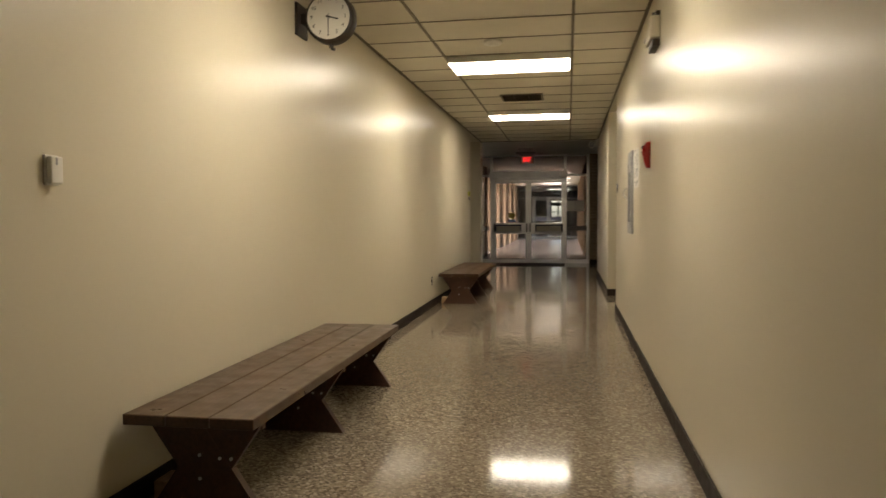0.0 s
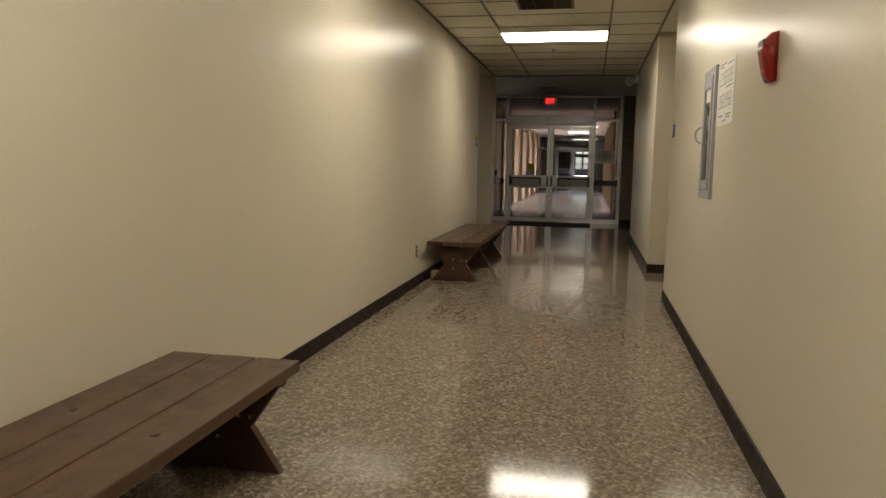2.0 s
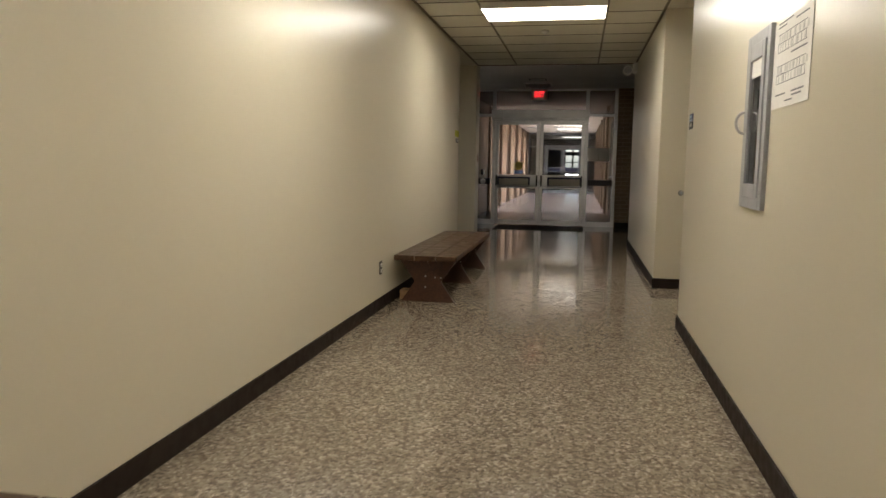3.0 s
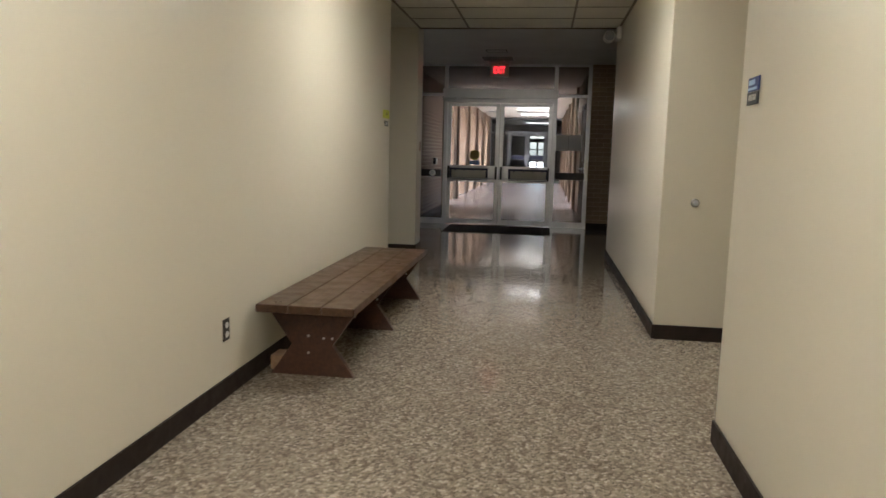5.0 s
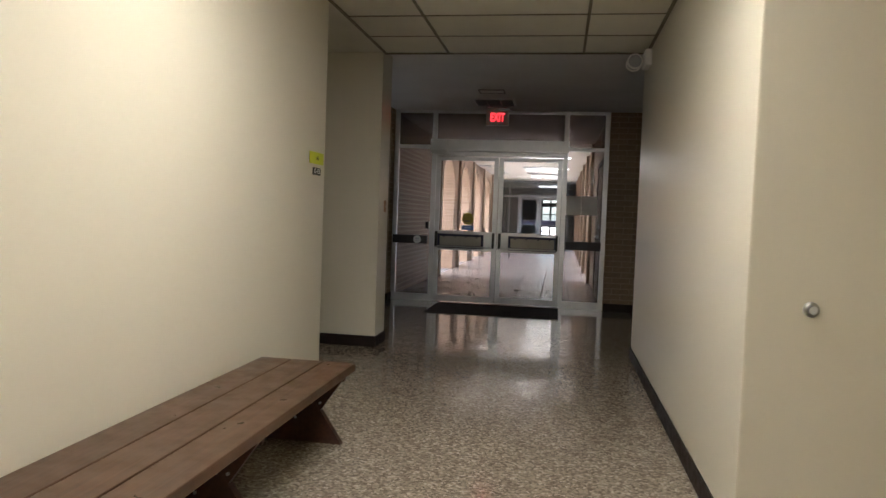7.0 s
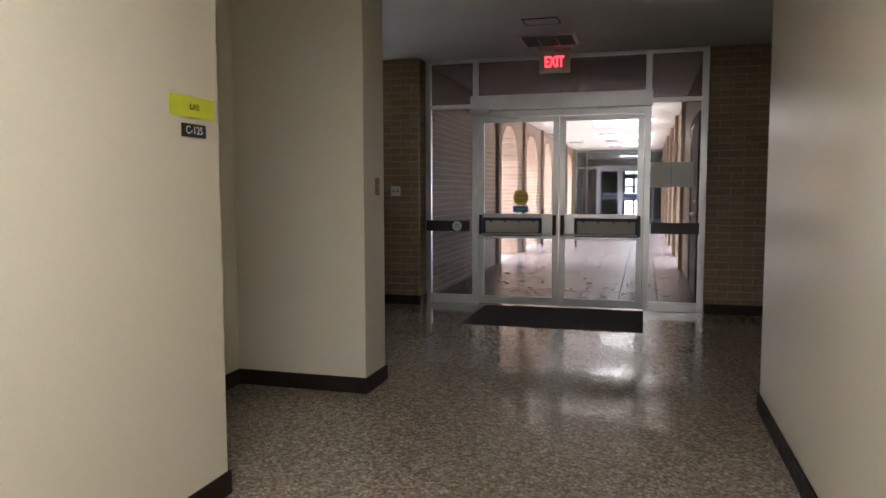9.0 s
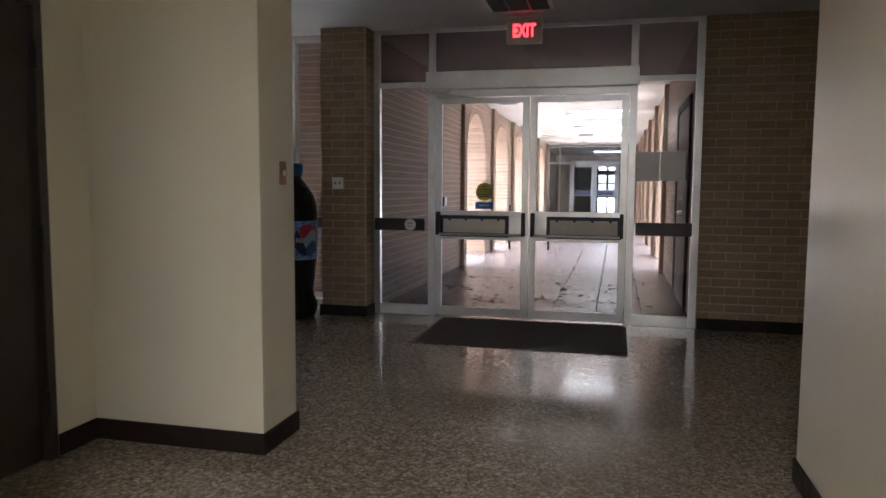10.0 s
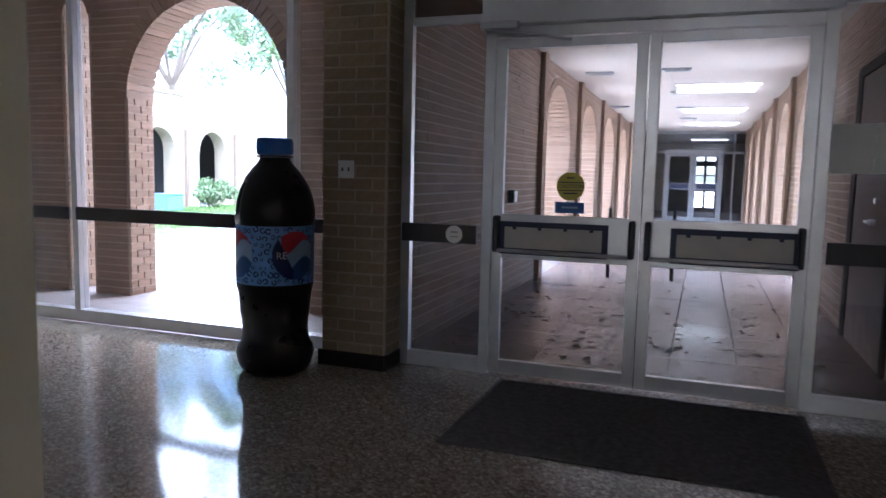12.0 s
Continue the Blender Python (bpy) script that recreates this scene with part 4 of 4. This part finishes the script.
def arch_wall(name, length, openings, thickness, height, material, label):
    """A wall in (x, z) with arched openings (centre, half width, spring height), solid in y."""
    pts = [(0, -0.12)]
    for c, h, sp in openings:
        pts += [(c - h, -0.12)]
        pts += [(c + h * math.cos(math.pi * (1 - i / 20)), sp + h * math.sin(math.pi * (1 - i / 20))) for i in range(21)]
        pts += [(c + h, -0.12)]
    pts += [(length, -0.12), (length, height), (0, height)]
    b = prism(pts, thickness)
    bmesh.ops.triangulate(b, faces=[f for f in b.faces if len(f.verts) > 4])
    return structure(name, b, material, label, "wall")


def joined_boxes(name, items, material, parent, label=""):
    """Many small boxes as one mesh; an item is (lo, hi)."""
    vs, fs = [], []
    for lo, hi in items:
        n = len(vs)
        vs += [(x, y, z) for x in (lo[0], hi[0]) for y in (lo[1], hi[1]) for z in (lo[2], hi[2])]
        fs += [[n + i for i in f] for f in ((0, 1, 3, 2), (4, 6, 7, 5), (0, 4, 5, 1), (2, 3, 7, 6), (0, 2, 6, 4), (1, 5, 7, 3))]
    me = bpy.data.meshes.new(name)
    me.from_pydata(vs, [], fs)
    me.materials.append(material)
    ob = new(name, me)
    ob.parent = parent
    return tagged(ob, label, kind="stuff")


def wall_bricks(parent, length, height, openings, y, out, material=BRICKOUT, brick=0.245, course=0.079, joint=0.012, z0=-0.12, flat=()):
    """Running-bond bricks on the face at local y, standing out by `out`, clear of the arched openings; and bricks lining the jambs."""
    items = []
    rng = random.Random(len(parent.name))
    r, z = 0, z0
    while z < height - 0.03:
        u = -brick / 2 if r % 2 else 0.0
        while u < length - 0.02:
            a, b = max(u, 0.0), min(u + brick - 0.0025, length)
            zc, h = z + course / 2, course - joint
            cuts = [(a, b)]
            for c, hw, sp in list(openings) + [f for f in flat if zc < f[2]]:
                w = hw + 0.02 if zc < sp else (math.sqrt(max(0.0, (hw + 0.12) ** 2 - (zc - sp) ** 2)))
                nxt = []
                for p, q in cuts:
                    if q <= c - w or p >= c + w:
                        nxt.append((p, q))
                    else:
                        if p < c - w:
                            nxt.append((p, c - w))
                        if q > c + w:
                            nxt.append((c + w, q))
                cuts = nxt
            for p, q in cuts:
                if q - p > 0.03:
                    o = out + rng.uniform(-0.0015, 0.0015)
                    items.append(((p, min(y, y - o), z + joint), (q, max(y, y - o), z + joint + h)))
            u += brick
        z += course
        r += 1
    return joined_boxes("brickwork", items, material, parent)


def jamb_bricks(parent, openings, thickness, material=BRICKOUT, course=0.079, joint=0.012, z0=-0.12):
    items = []
    for c, hw, sp in openings:
        z, r = z0, 0
        while z < sp:
            for side in (-1, 1):
                cuts = (0.0, 0.5, 1.0) if r % 2 else (0.0, 0.25, 0.75, 1.0)
                for p, q in zip(cuts, cuts[1:]):
                    x = c + side * hw
                    items.append(((min(x, x - side * 0.012), p * thickness + joint / 2, z + joint), (max(x, x - side * 0.012), q * thickness - joint / 2, z + course)))
            z += course
            r += 1
    return joined_boxes("jamb_brickwork", items, material, parent)


def voussoirs(parent, openings, y0, y1, ring=0.10, material=BRICKOUT):
    """A ring of bricks round each arch, standing a little out of the face and lining the soffit."""
    bm = bmesh.new()
    for c, hw, sp in openings:
        n = 38
        for i in range(n):
            a0, a1 = math.pi * (i + 0.07) / n, math.pi * (i + 0.93) / n
            vs = []
            for y in (y0, y1):
                for a, rr in ((a0, hw - 0.012), (a1, hw - 0.012), (a1, hw + ring), (a0, hw + ring)):
                    vs.append(bm.verts.new((c + rr * math.cos(a), y, sp + rr * math.sin(a))))
            for f in ((0, 1, 2, 3), (7, 6, 5, 4), (0, 4, 5, 1), (1, 5, 6, 2), (2, 6, 7, 3), (3, 7, 4, 0)):
                bm.faces.new([vs[k] for k in f])
    bmesh.ops.recalc_face_normals(bm, faces=bm.faces)
    return tagged(part("arch_ring", bm, material, parent), kind="stuff")


WLEN = YA1 - YA0
side_ops = [(c - YA0, HALF, SPRING) for c in ARCHES]
left_wall = arch_wall("arcade_wall_left", WLEN, side_ops, THK, ZA, MORTAROUT, "buff brick arcade wall with arched openings")
left_wall.matrix_basis = Matrix.Translation((XA0, YA0, 0)) @ pose(0, 0, 0, 0, 0, 90)
right_wall = arch_wall("arcade_wall_right", WLEN, side_ops, THK, ZA, MORTAROUT, "buff brick arcade wall with arched openings")
right_wall.matrix_basis = Matrix.Translation((XA1 + THK, YA0, 0)) @ pose(0, 0, 0, 0, 0, 90)
wall_bricks(left_wall, WLEN, ZA, side_ops, 0.0, 0.005)
wall_bricks(right_wall, WLEN, ZA, side_ops, THK, -0.005, flat=[(21.21 - YA0, 0.79, 2.28)])
for w in (left_wall, right_wall):
    jamb_bricks(w, side_ops, THK)
    voussoirs(w, side_ops, -0.014, THK + 0.014)
for i in range(6):
    y = ARC0 - 0.2 + i * PER
    for x0, x1 in ((XA0 + 0.013, XA0 + 0.075), (XA1 - 0.075, XA1 - 0.013)):
        structure("pilaster", box((x0, y - 0.12, -0.03), (x1, y + 0.10, ZA), 0.006), BRICKOUT, "buff brick pilaster between arcade arches", "pilaster")

# courtyard arch in front of the lobby glazing
CX0, CLEN, CTHK, CY = -13.0, 13.0 + XA0 - THK, 0.36, 20.75
c_ops = [(-6.72 - CX0, 0.18, 2.86), (-5.12 - CX0, 0.95, 2.0)]
court_wall = arch_wall("courtyard_wall", CLEN, c_ops, CTHK, ZW, MORTAROUT, "buff brick wall with tall arches to the courtyard")
court_wall.matrix_basis = Matrix.Translation((CX0, CY, 0))
wall_bricks(court_wall, CLEN, ZW, c_ops, 0.0, 0.005)
jamb_bricks(court_wall, c_ops, CTHK)
voussoirs(court_wall, c_ops, -0.014, CTHK + 0.014, 0.14)


DARKTRIM = plain("dark_frame_paint", (0.03, 0.021, 0.016), 0.9, spec=0.1)
FARFRAME = plain("weathered_grey_frame", (0.19, 0.19, 0.195), 0.55)


def arcade_door():
    d = thing("service_door", "brown painted service door in a dark frame, closed", "door")
    x = XA1
    for y0, y1 in ((20.42, 20.50), (21.82, 22.0)):
        part("jamb", box((x - 0.03, y0, -0.03), (x - 0.0005, y1, 2.28), 0.004), DARKTRIM, d)
    part("head", box((x - 0.03, 20.58, 2.19), (x - 0.0005, 21.82, 2.28), 0.004), DARKTRIM, d)
    leaf = part("leaf", box((x - 0.02, 20.505, -0.02), (x - 0.0005, 21.815, 2.185), 0.003), plain("brown_door_paint", (0.17, 0.125, 0.095), 0.85, spec=0.12), d)
    part("lever", tube((x - 0.06, 21.0, 1.02), (x - 0.06, 21.14, 1.02), 0.012, 12), STEEL, leaf, "steel lever handle")
    part("lever_rose", tube((x - 0.06, 21.0, 1.02), (x - 0.0205, 21.0, 1.02), 0.024, 16), STEEL, leaf)
    part("lock", tube((x - 0.035, 21.0, 1.18), (x - 0.0205, 21.0, 1.18), 0.022, 16), STEEL, leaf)


arcade_door()
ob = thing("outdoor_outlet", "small dark outlet box with a pale cover on the arcade wall", "outlet")
part("box", box((XA0 + 0.006, 22.57, 1.01), (XA0 + 0.07, 22.70, 1.15), 0.006), BLACK, ob)
part("cover", box((XA0 + 0.0705, 22.58, 1.02), (XA0 + 0.085, 22.69, 1.14), 0.004), WHITE, ob, "pale cover")
for i in range(3):
    t = thing("arcade_light", "lit surface fluorescent strip on the arcade ceiling", "ceiling light", pose(-0.37, 27.45 + i * 4.05, ZA), "arcade strip lights")
    part("housing", box((-0.66, -0.045, -0.018), (0.66, 0.045, -0.0005), 0.004), WHITE, t)
    part("diffuser", box((-0.64, -0.03, -0.034), (0.64, 0.03, -0.0185), 0.006), TUBE, t, "glowing diffuser")
for x, y in [(-0.95, 25.72 + 2.8 * i) for i in range(5)] + [(-2.05, 25.9), (-2.3, 31.0), (-2.05, 34.3)]:
    t = thing("arcade_downlight", "square unlit downlight frame on the arcade ceiling", "ceiling light", pose(x, y, ZA), "arcade downlights")
    part("frame", boxes(((-0.2, -0.1, -0.03), (0.2, -0.07, -0.0005)), ((-0.2, 0.07, -0.03), (0.2, 0.1, -0.0005)), ((-0.2, -0.07, -0.03), (-0.17, 0.07, -0.0005)), ((0.17, -0.07, -0.03), (0.2, 0.07, -0.0005))), GREYPAINT, t)
    part("lens", box((-0.17, -0.07, -0.012), (0.17, 0.07, -0.0005)), IVORY, t)


# far entrance at the end of the arcade
def far_front():
    s = thing("window_3", "far aluminium entrance at the end of the arcade", "storefront", kind="structure")
    y = YA1
    for x in (XA0 + 0.03, -2.1, 0.36, XA1 - 0.03):
        part("mullion", box((x - 0.025, y, -0.03), (x + 0.025, y + 0.08, ZA), 0.003), FARFRAME, s)
    for z0, z1 in ((-0.03, 0.06), (ZA - 0.08, ZA)):
        part("rail", box((XA0, y + 0.004, z0), (XA1, y + 0.076, z1), 0.003), FARFRAME, s)
    for x0, x1 in ((XA0, -1.70), (0.02, XA1)):
        part("transom", box((x0, y + 0.004, 2.16), (x1, y + 0.076, 2.24), 0.003), FARFRAME, s)
    part("header", box((-1.70, y - 0.03, 2.16), (0.02, y + 0.09, 2.28), 0.004), FARFRAME, s, "pale door header")
    for x in (-1.70, 0.02):
        part("post", box((x - 0.03, y - 0.01, -0.03), (x + 0.03, y + 0.085, 2.24), 0.003), FARFRAME, s)
    for x0, x1 in ((-1.665, -0.85), (-0.84, -0.015)):
        leaf = part("door_leaf", boxes(((x0, y, 0.0), (x0 + 0.09, y + 0.05, 2.15)), ((x1 - 0.09, y, 0.0), (x1, y + 0.05, 2.15)), ((x0 + 0.09, y, 2.06), (x1 - 0.09, y + 0.05, 2.15)), ((x0 + 0.09, y, 0.0), (x1 - 0.09, y + 0.05, 0.12)), ((x0 + 0.09, y, 1.0), (x1 - 0.09, y + 0.05, 1.22)), bevel=0.003), FARFRAME, s)
        part("push_panel", box((x0 + 0.12, y - 0.012, 1.03), (x1 - 0.12, y - 0.001, 1.19)), NAVY, leaf, "navy push panel")
    p = part("pane", box((XA0, y + 0.056, 0.06), (XA1, y + 0.064, ZA - 0.08)), GLASS, s)
    p.visible_shadow = False


far_front()
# The shade in the far hall and wing arcade is put into this dark grey.
SHADEGREY = plain("dim_grey_wall", (0.07, 0.07, 0.075), 0.7, vary=0.1)
YF = YA1 + 7.8
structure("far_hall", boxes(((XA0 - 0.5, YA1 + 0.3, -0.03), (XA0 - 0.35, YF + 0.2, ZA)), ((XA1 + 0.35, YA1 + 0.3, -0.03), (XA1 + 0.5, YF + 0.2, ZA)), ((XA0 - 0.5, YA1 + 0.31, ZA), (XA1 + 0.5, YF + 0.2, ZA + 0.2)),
                            ((XA0 - 0.35, YF, -0.03), (-0.97, YF + 0.2, ZA)), ((-0.97, YF, 2.36), (0.04, YF + 0.2, ZA)), ((0.04, YF, -0.03), (XA1 + 0.35, YF + 0.2, ZA))), SHADEGREY, "hall behind the far entrance, coloured dark grey for its shade", "wall")
fw = thing("window_4", "bright far glass doors at the end of the hall", "window", kind="structure")
for x in (-0.92, -0.46, -0.01):
    part("mullion", box((x - 0.05, YF + 0.05, -0.03), (x + 0.05, YF + 0.15, 2.36)), BRONZE, fw)
for z, hgt in ((2.33, 0.03), (2.02, 0.11), (1.52, 0.025), (0.98, 0.15), (0.62, 0.02), (0.07, 0.10)):
    part("rail", box((-0.97, YF + 0.06, z - hgt), (0.04, YF + 0.14, z + hgt)), BRONZE, fw)
for i in range(2):
    t = thing("arcade_light", "lit fluorescent strip in the far hall", "ceiling light", pose(-0.37, YA1 + 0.6 + i * 4.05, ZA), "arcade strip lights")
    part("housing", box((-0.66, -0.045, -0.018), (0.66, 0.045, -0.0005), 0.004), WHITE, t)
    part("diffuser", box((-0.64, -0.03, -0.034), (0.64, 0.03, -0.0185), 0.006), TUBE, t, "glowing diffuser")

# courtyard: opposite wing, lawn, shrubs, trees
CREAMOUT = plain("cream_stucco_outside", (0.27, 0.225, 0.165), 0.9, vary=0.08, scale=0.7)
XW, WY0, WL, WH = -18.5, 19.0, 40.0, 3.95
w_ops = [(1.6 + i * 2.9, 0.78, 1.97) for i in range(7)]
wing = thing("courtyard_building", "single-storey cream building wing with an arched arcade", "building")
ww = arch_wall("wall", WL, w_ops, 0.5, WH, CREAMOUT, "")
for k in ("label", "category", "kind"):
    if k in ww:
        del ww[k]
ww.parent = wing
ww.matrix_basis = Matrix.Translation((XW, WY0, 0)) @ pose(0, 0, 0, 0, 0, 90)
voussoirs(ww, w_ops, -0.03, 0.0, 0.16, CREAMOUT)
part("roof", box((XW - 6, WY0, WH), (XW + 0.06, WY0 + WL, WH + 0.12), 0.01), CREAMOUT, wing)
part("inner_wall", box((XW - 6, WY0, -0.12), (XW - 3.5, WY0 + WL, WH)), SHADEGREY, wing, "arcade wall coloured dark for the shade inside")
for i in range(10):
    y = WY0 + 0.1 + i * 2.9
    part("downpipe", box((XW, y - 0.09, -0.12), (XW + 0.12, y + 0.09, 2.75), 0.01), plain("brown_pilaster", (0.15, 0.11, 0.08), 0.85) if i == 0 else bpy.data.materials["brown_pilaster"], wing)
    part("pilaster_top", box((XW, y - 0.11, 2.75), (XW + 0.14, y + 0.11, WH), 0.01), STUCCO, wing)

GRASS = plain("lawn_green", (0.075, 0.13, 0.03), 0.9, vary=0.35, scale=14)


def lawn():
    rng = random.Random(3)
    vs, fs = [], []
    def blade(x, y, z, h, a):
        n = len(vs)
        dx, dy = 0.012 * math.cos(a), 0.012 * math.sin(a)
        lx, ly = rng.uniform(-0.04, 0.04), rng.uniform(-0.04, 0.04)
        vs.extend([(x - dx, y - dy, z), (x + dx, y + dy, z), (x + lx, y + ly, z + h)])
        fs.append((n, n + 1, n + 2))
    for _ in range(26000):
        blade(rng.uniform(-17.8, -11.7), rng.uniform(25.6, 43), -0.075, rng.uniform(0.04, 0.12), rng.uniform(0, 3.14))
    me = bpy.data.meshes.new("grass")
    me.from_pydata(vs, [], fs)
    me.materials.append(GRASS)
    tagged(new("grass", me), "green lawn strip along the courtyard wing", "grass", kind="stuff")
    structure("lawn_bed", box((-17.9, 25.5, -0.13), (-11.6, 43.1, -0.075), 0.01), GRASS, "low green lawn bed in the courtyard", "ground")


lawn()


def leaf_cloud(clumps, leaves, size, seed, material):
    """Many small leaves gathered in uneven clumps."""
    rng = random.Random(seed)
    vs, fs = [], []
    for cx, cy, cz, r in clumps:
        for _ in range(leaves):
            d = Vector((rng.gauss(0, 1), rng.gauss(0, 1), rng.gauss(0, 0.8)))
            d = d.normalized() * r * rng.uniform(0.35, 1.0) ** 0.6
            p = Vector((cx, cy, cz)) + d
            u = Vector((rng.uniform(-1, 1), rng.uniform(-1, 1), rng.uniform(-1, 1))).normalized()
            w = u.orthogonal().normalized()
            n = len(vs)
            k = size * rng.uniform(0.6, 1.3)
            vs.extend([tuple(p - u * k), tuple(p + w * k * 0.45), tuple(p + u * k), tuple(p - w * k * 0.45)])
            fs.append((n, n + 1, n + 2, n + 3))
    me = bpy.data.meshes.new("crown")
    me.from_pydata(vs, [], fs)
    me.materials.append(material)
    return me


LEAF = plain("leaf_green", (0.075, 0.122, 0.046), 0.6, vary=0.4, scale=3)
bsdf(LEAF).inputs["Transmission Weight"].default_value = 0.0
BARK = plain("grey_bark", (0.10, 0.08, 0.06), 0.9, vary=0.3, scale=8, grain=0.8, grain_scale=40)


def tree(x, y, height, spread, seed, label):
    rng = random.Random(seed)
    t = thing("tree", label, "tree", pose(x, y, -0.12))
    fork = height * 0.42
    bm = tube((0, 0, 0), (0.1, 0.05, fork), 0.24, 14, 0.17)
    tips = []
    for i in range(7):
        a = 2 * math.pi * i / 7 + rng.uniform(-0.3, 0.3)
        tip = Vector((spread * 0.6 * math.cos(a), spread * 0.6 * math.sin(a), height * rng.uniform(0.65, 0.85)))
        mid = Vector((0.1, 0.05, fork)).lerp(tip, 0.5) + Vector((0, 0, 0.4))
        tube((0.1, 0.05, fork - 0.1), mid, 0.10, 8, 0.07, bm)
        tube(mid, tip, 0.07, 8, 0.025, bm)
        tips.append(tip)
    part("trunk", bm, BARK, t)
    clumps = []
    for tip in tips:
        for _ in range(7):
            clumps.append((tip.x + rng.gauss(0, spread * 0.28), tip.y + rng.gauss(0, spread * 0.28), tip.z + rng.gauss(0, height * 0.10), rng.uniform(0.5, 1.0)))
    crown = new("crown", leaf_cloud(clumps, 170, 0.13, seed, LEAF))
    crown.parent = t
    return t


tree(-24.0, 42.0, 12.5, 5.0, 11, "tall leafy green tree behind the courtyard wing")
tree(-23.0, 51.0, 12.0, 4.5, 12, "leafy green tree beyond the courtyard wing")
tree(-29.0, 36.0, 10.5, 4.5, 13, "leafy green tree behind the low roof")


def shrub(x, y, r, seed, label):
    rng = random.Random(seed)
    t = thing("shrub", label, "shrub", pose(x, y, -0.08))
    bm = bmesh.new()
    for i in range(9):
        a = 2 * math.pi * i / 9
        tube((0, 0, 0), (r * 0.6 * math.cos(a), r * 0.6 * math.sin(a), r * 0.9), 0.014, 6, 0.006, bm)
    part("stems", bm, BARK, t)
    clumps = [(rng.gauss(0, r * 0.45), rng.gauss(0, r * 0.45), r * rng.uniform(0.4, 1.1), r * 0.42) for _ in range(12)]
    c = new("foliage", leaf_cloud(clumps, 120, 0.07, seed, LEAF))
    c.parent = t


shrub(-17.0, 35.95, 0.75, 21, "spiky green shrub beside the courtyard arch")
shrub(-16.9, 40.2, 0.5, 22, "low green shrub along the courtyard wing")


BOXBLUE = plain("faded_blue_plastic", (0.10, 0.20, 0.36), 0.5, vary=0.15)


def blue_bin(x, y, rz):
    t = thing("planter_box", "low blue plastic box on the lawn edge", "box", pose(x, y, -0.075, 0, 0, rz))
    part("tub", boxes(((-0.35, -0.35, 0.002), (0.35, -0.31, 0.5)), ((-0.35, 0.31, 0.002), (0.35, 0.35, 0.5)), ((-0.35, -0.31, 0.002), (-0.31, 0.31, 0.5)), ((0.31, -0.31, 0.002), (0.35, 0.31, 0.5)), ((-0.31, -0.31, 0.002), (0.31, 0.31, 0.05)), bevel=0.006), BOXBLUE, t)
    part("lid", box((-0.37, -0.37, 0.501), (0.37, 0.37, 0.56), 0.012), BOXBLUE, t)


blue_bin(-17.2, 34.0, 85)

# ---- pieces of floors and walls ----
TILEOUT = brick_mat("worn_brown_tile", [(0.135, 0.104, 0.09), (0.15, 0.117, 0.102), (0.124, 0.096, 0.084), (0.162, 0.127, 0.112)])
bsdf(TILEOUT).inputs["Roughness"].default_value = 0.27
bsdf(TILEOUT).inputs["Specular IOR Level"].default_value = 0.5


def arcade_tiles():
    size, gap = 0.46, 0.004
    nx = 7
    step = (XA1 - XA0) / nx
    me = mesh_of("tile", box((-step / 2 + gap, -size / 2 + gap, -0.0295), (step / 2 - gap, size / 2 - gap, 0), 0.003), TILEOUT)
    far = []
    j, y = 0, YDOOR + 0.07 + size / 2
    while y < YA1:
        for i in range(nx):
            x = XA0 + (i + 0.5) * step
            if j < 22:
                o = new("tile", me)
                o.location = (x, y, -0.012 + random.uniform(-0.0015, 0.0015))
                o.parent = slab_ob
            else:
                far.append(((x - step / 2 + gap, y - size / 2 + gap, -0.0395), (x + step / 2 - gap, y + size / 2 - gap, -0.012)))
        y += size
        j += 1
    joined_boxes("far_tiles", far, TILEOUT, slab_ob)


arcade_tiles()


def fallen_leaves():
    rng = random.Random(9)
    vs, fs = [], []
    for _ in range(230):
        x, y = XA0 + 0.2 + 2.7 * rng.random() ** 1.35, YDOOR + 0.3 + abs(rng.gauss(0, 1.9))
        n, k = len(vs), rng.uniform(0.02, 0.06)
        a = rng.uniform(0, 6.28)
        for m, rr, h in ((0, 1.0, 0.004), (1.2, 0.5, 0.012), (2.2, 0.9, 0.003), (3.6, 0.7, 0.014), (4.9, 0.5, 0.004)):
            vs.append((x + k * rr * math.cos(a + m), y + k * rr * math.sin(a + m), -0.009 + h))
        fs.append([n + i for i in range(5)])
    me = bpy.data.meshes.new("fallen_leaves")
    me.from_pydata(vs, [], fs)
    me.materials.append(plain("dry_leaf", (0.06, 0.04, 0.025), 0.9))
    tagged(new("fallen_leaves", me), "scattered dry brown leaves on the arcade floor", "leaves", kind="stuff")


fallen_leaves()
brick_face(bp, -2.89, -2.44, 0, ZV, 19.153)
brick_face(bp, 19.17, YDOOR - 0.001, 0, ZV, -2.423, "x")
brick_face(bw, FX1 + 0.004, XVR, 0, ZV, YDOOR + 0.003)
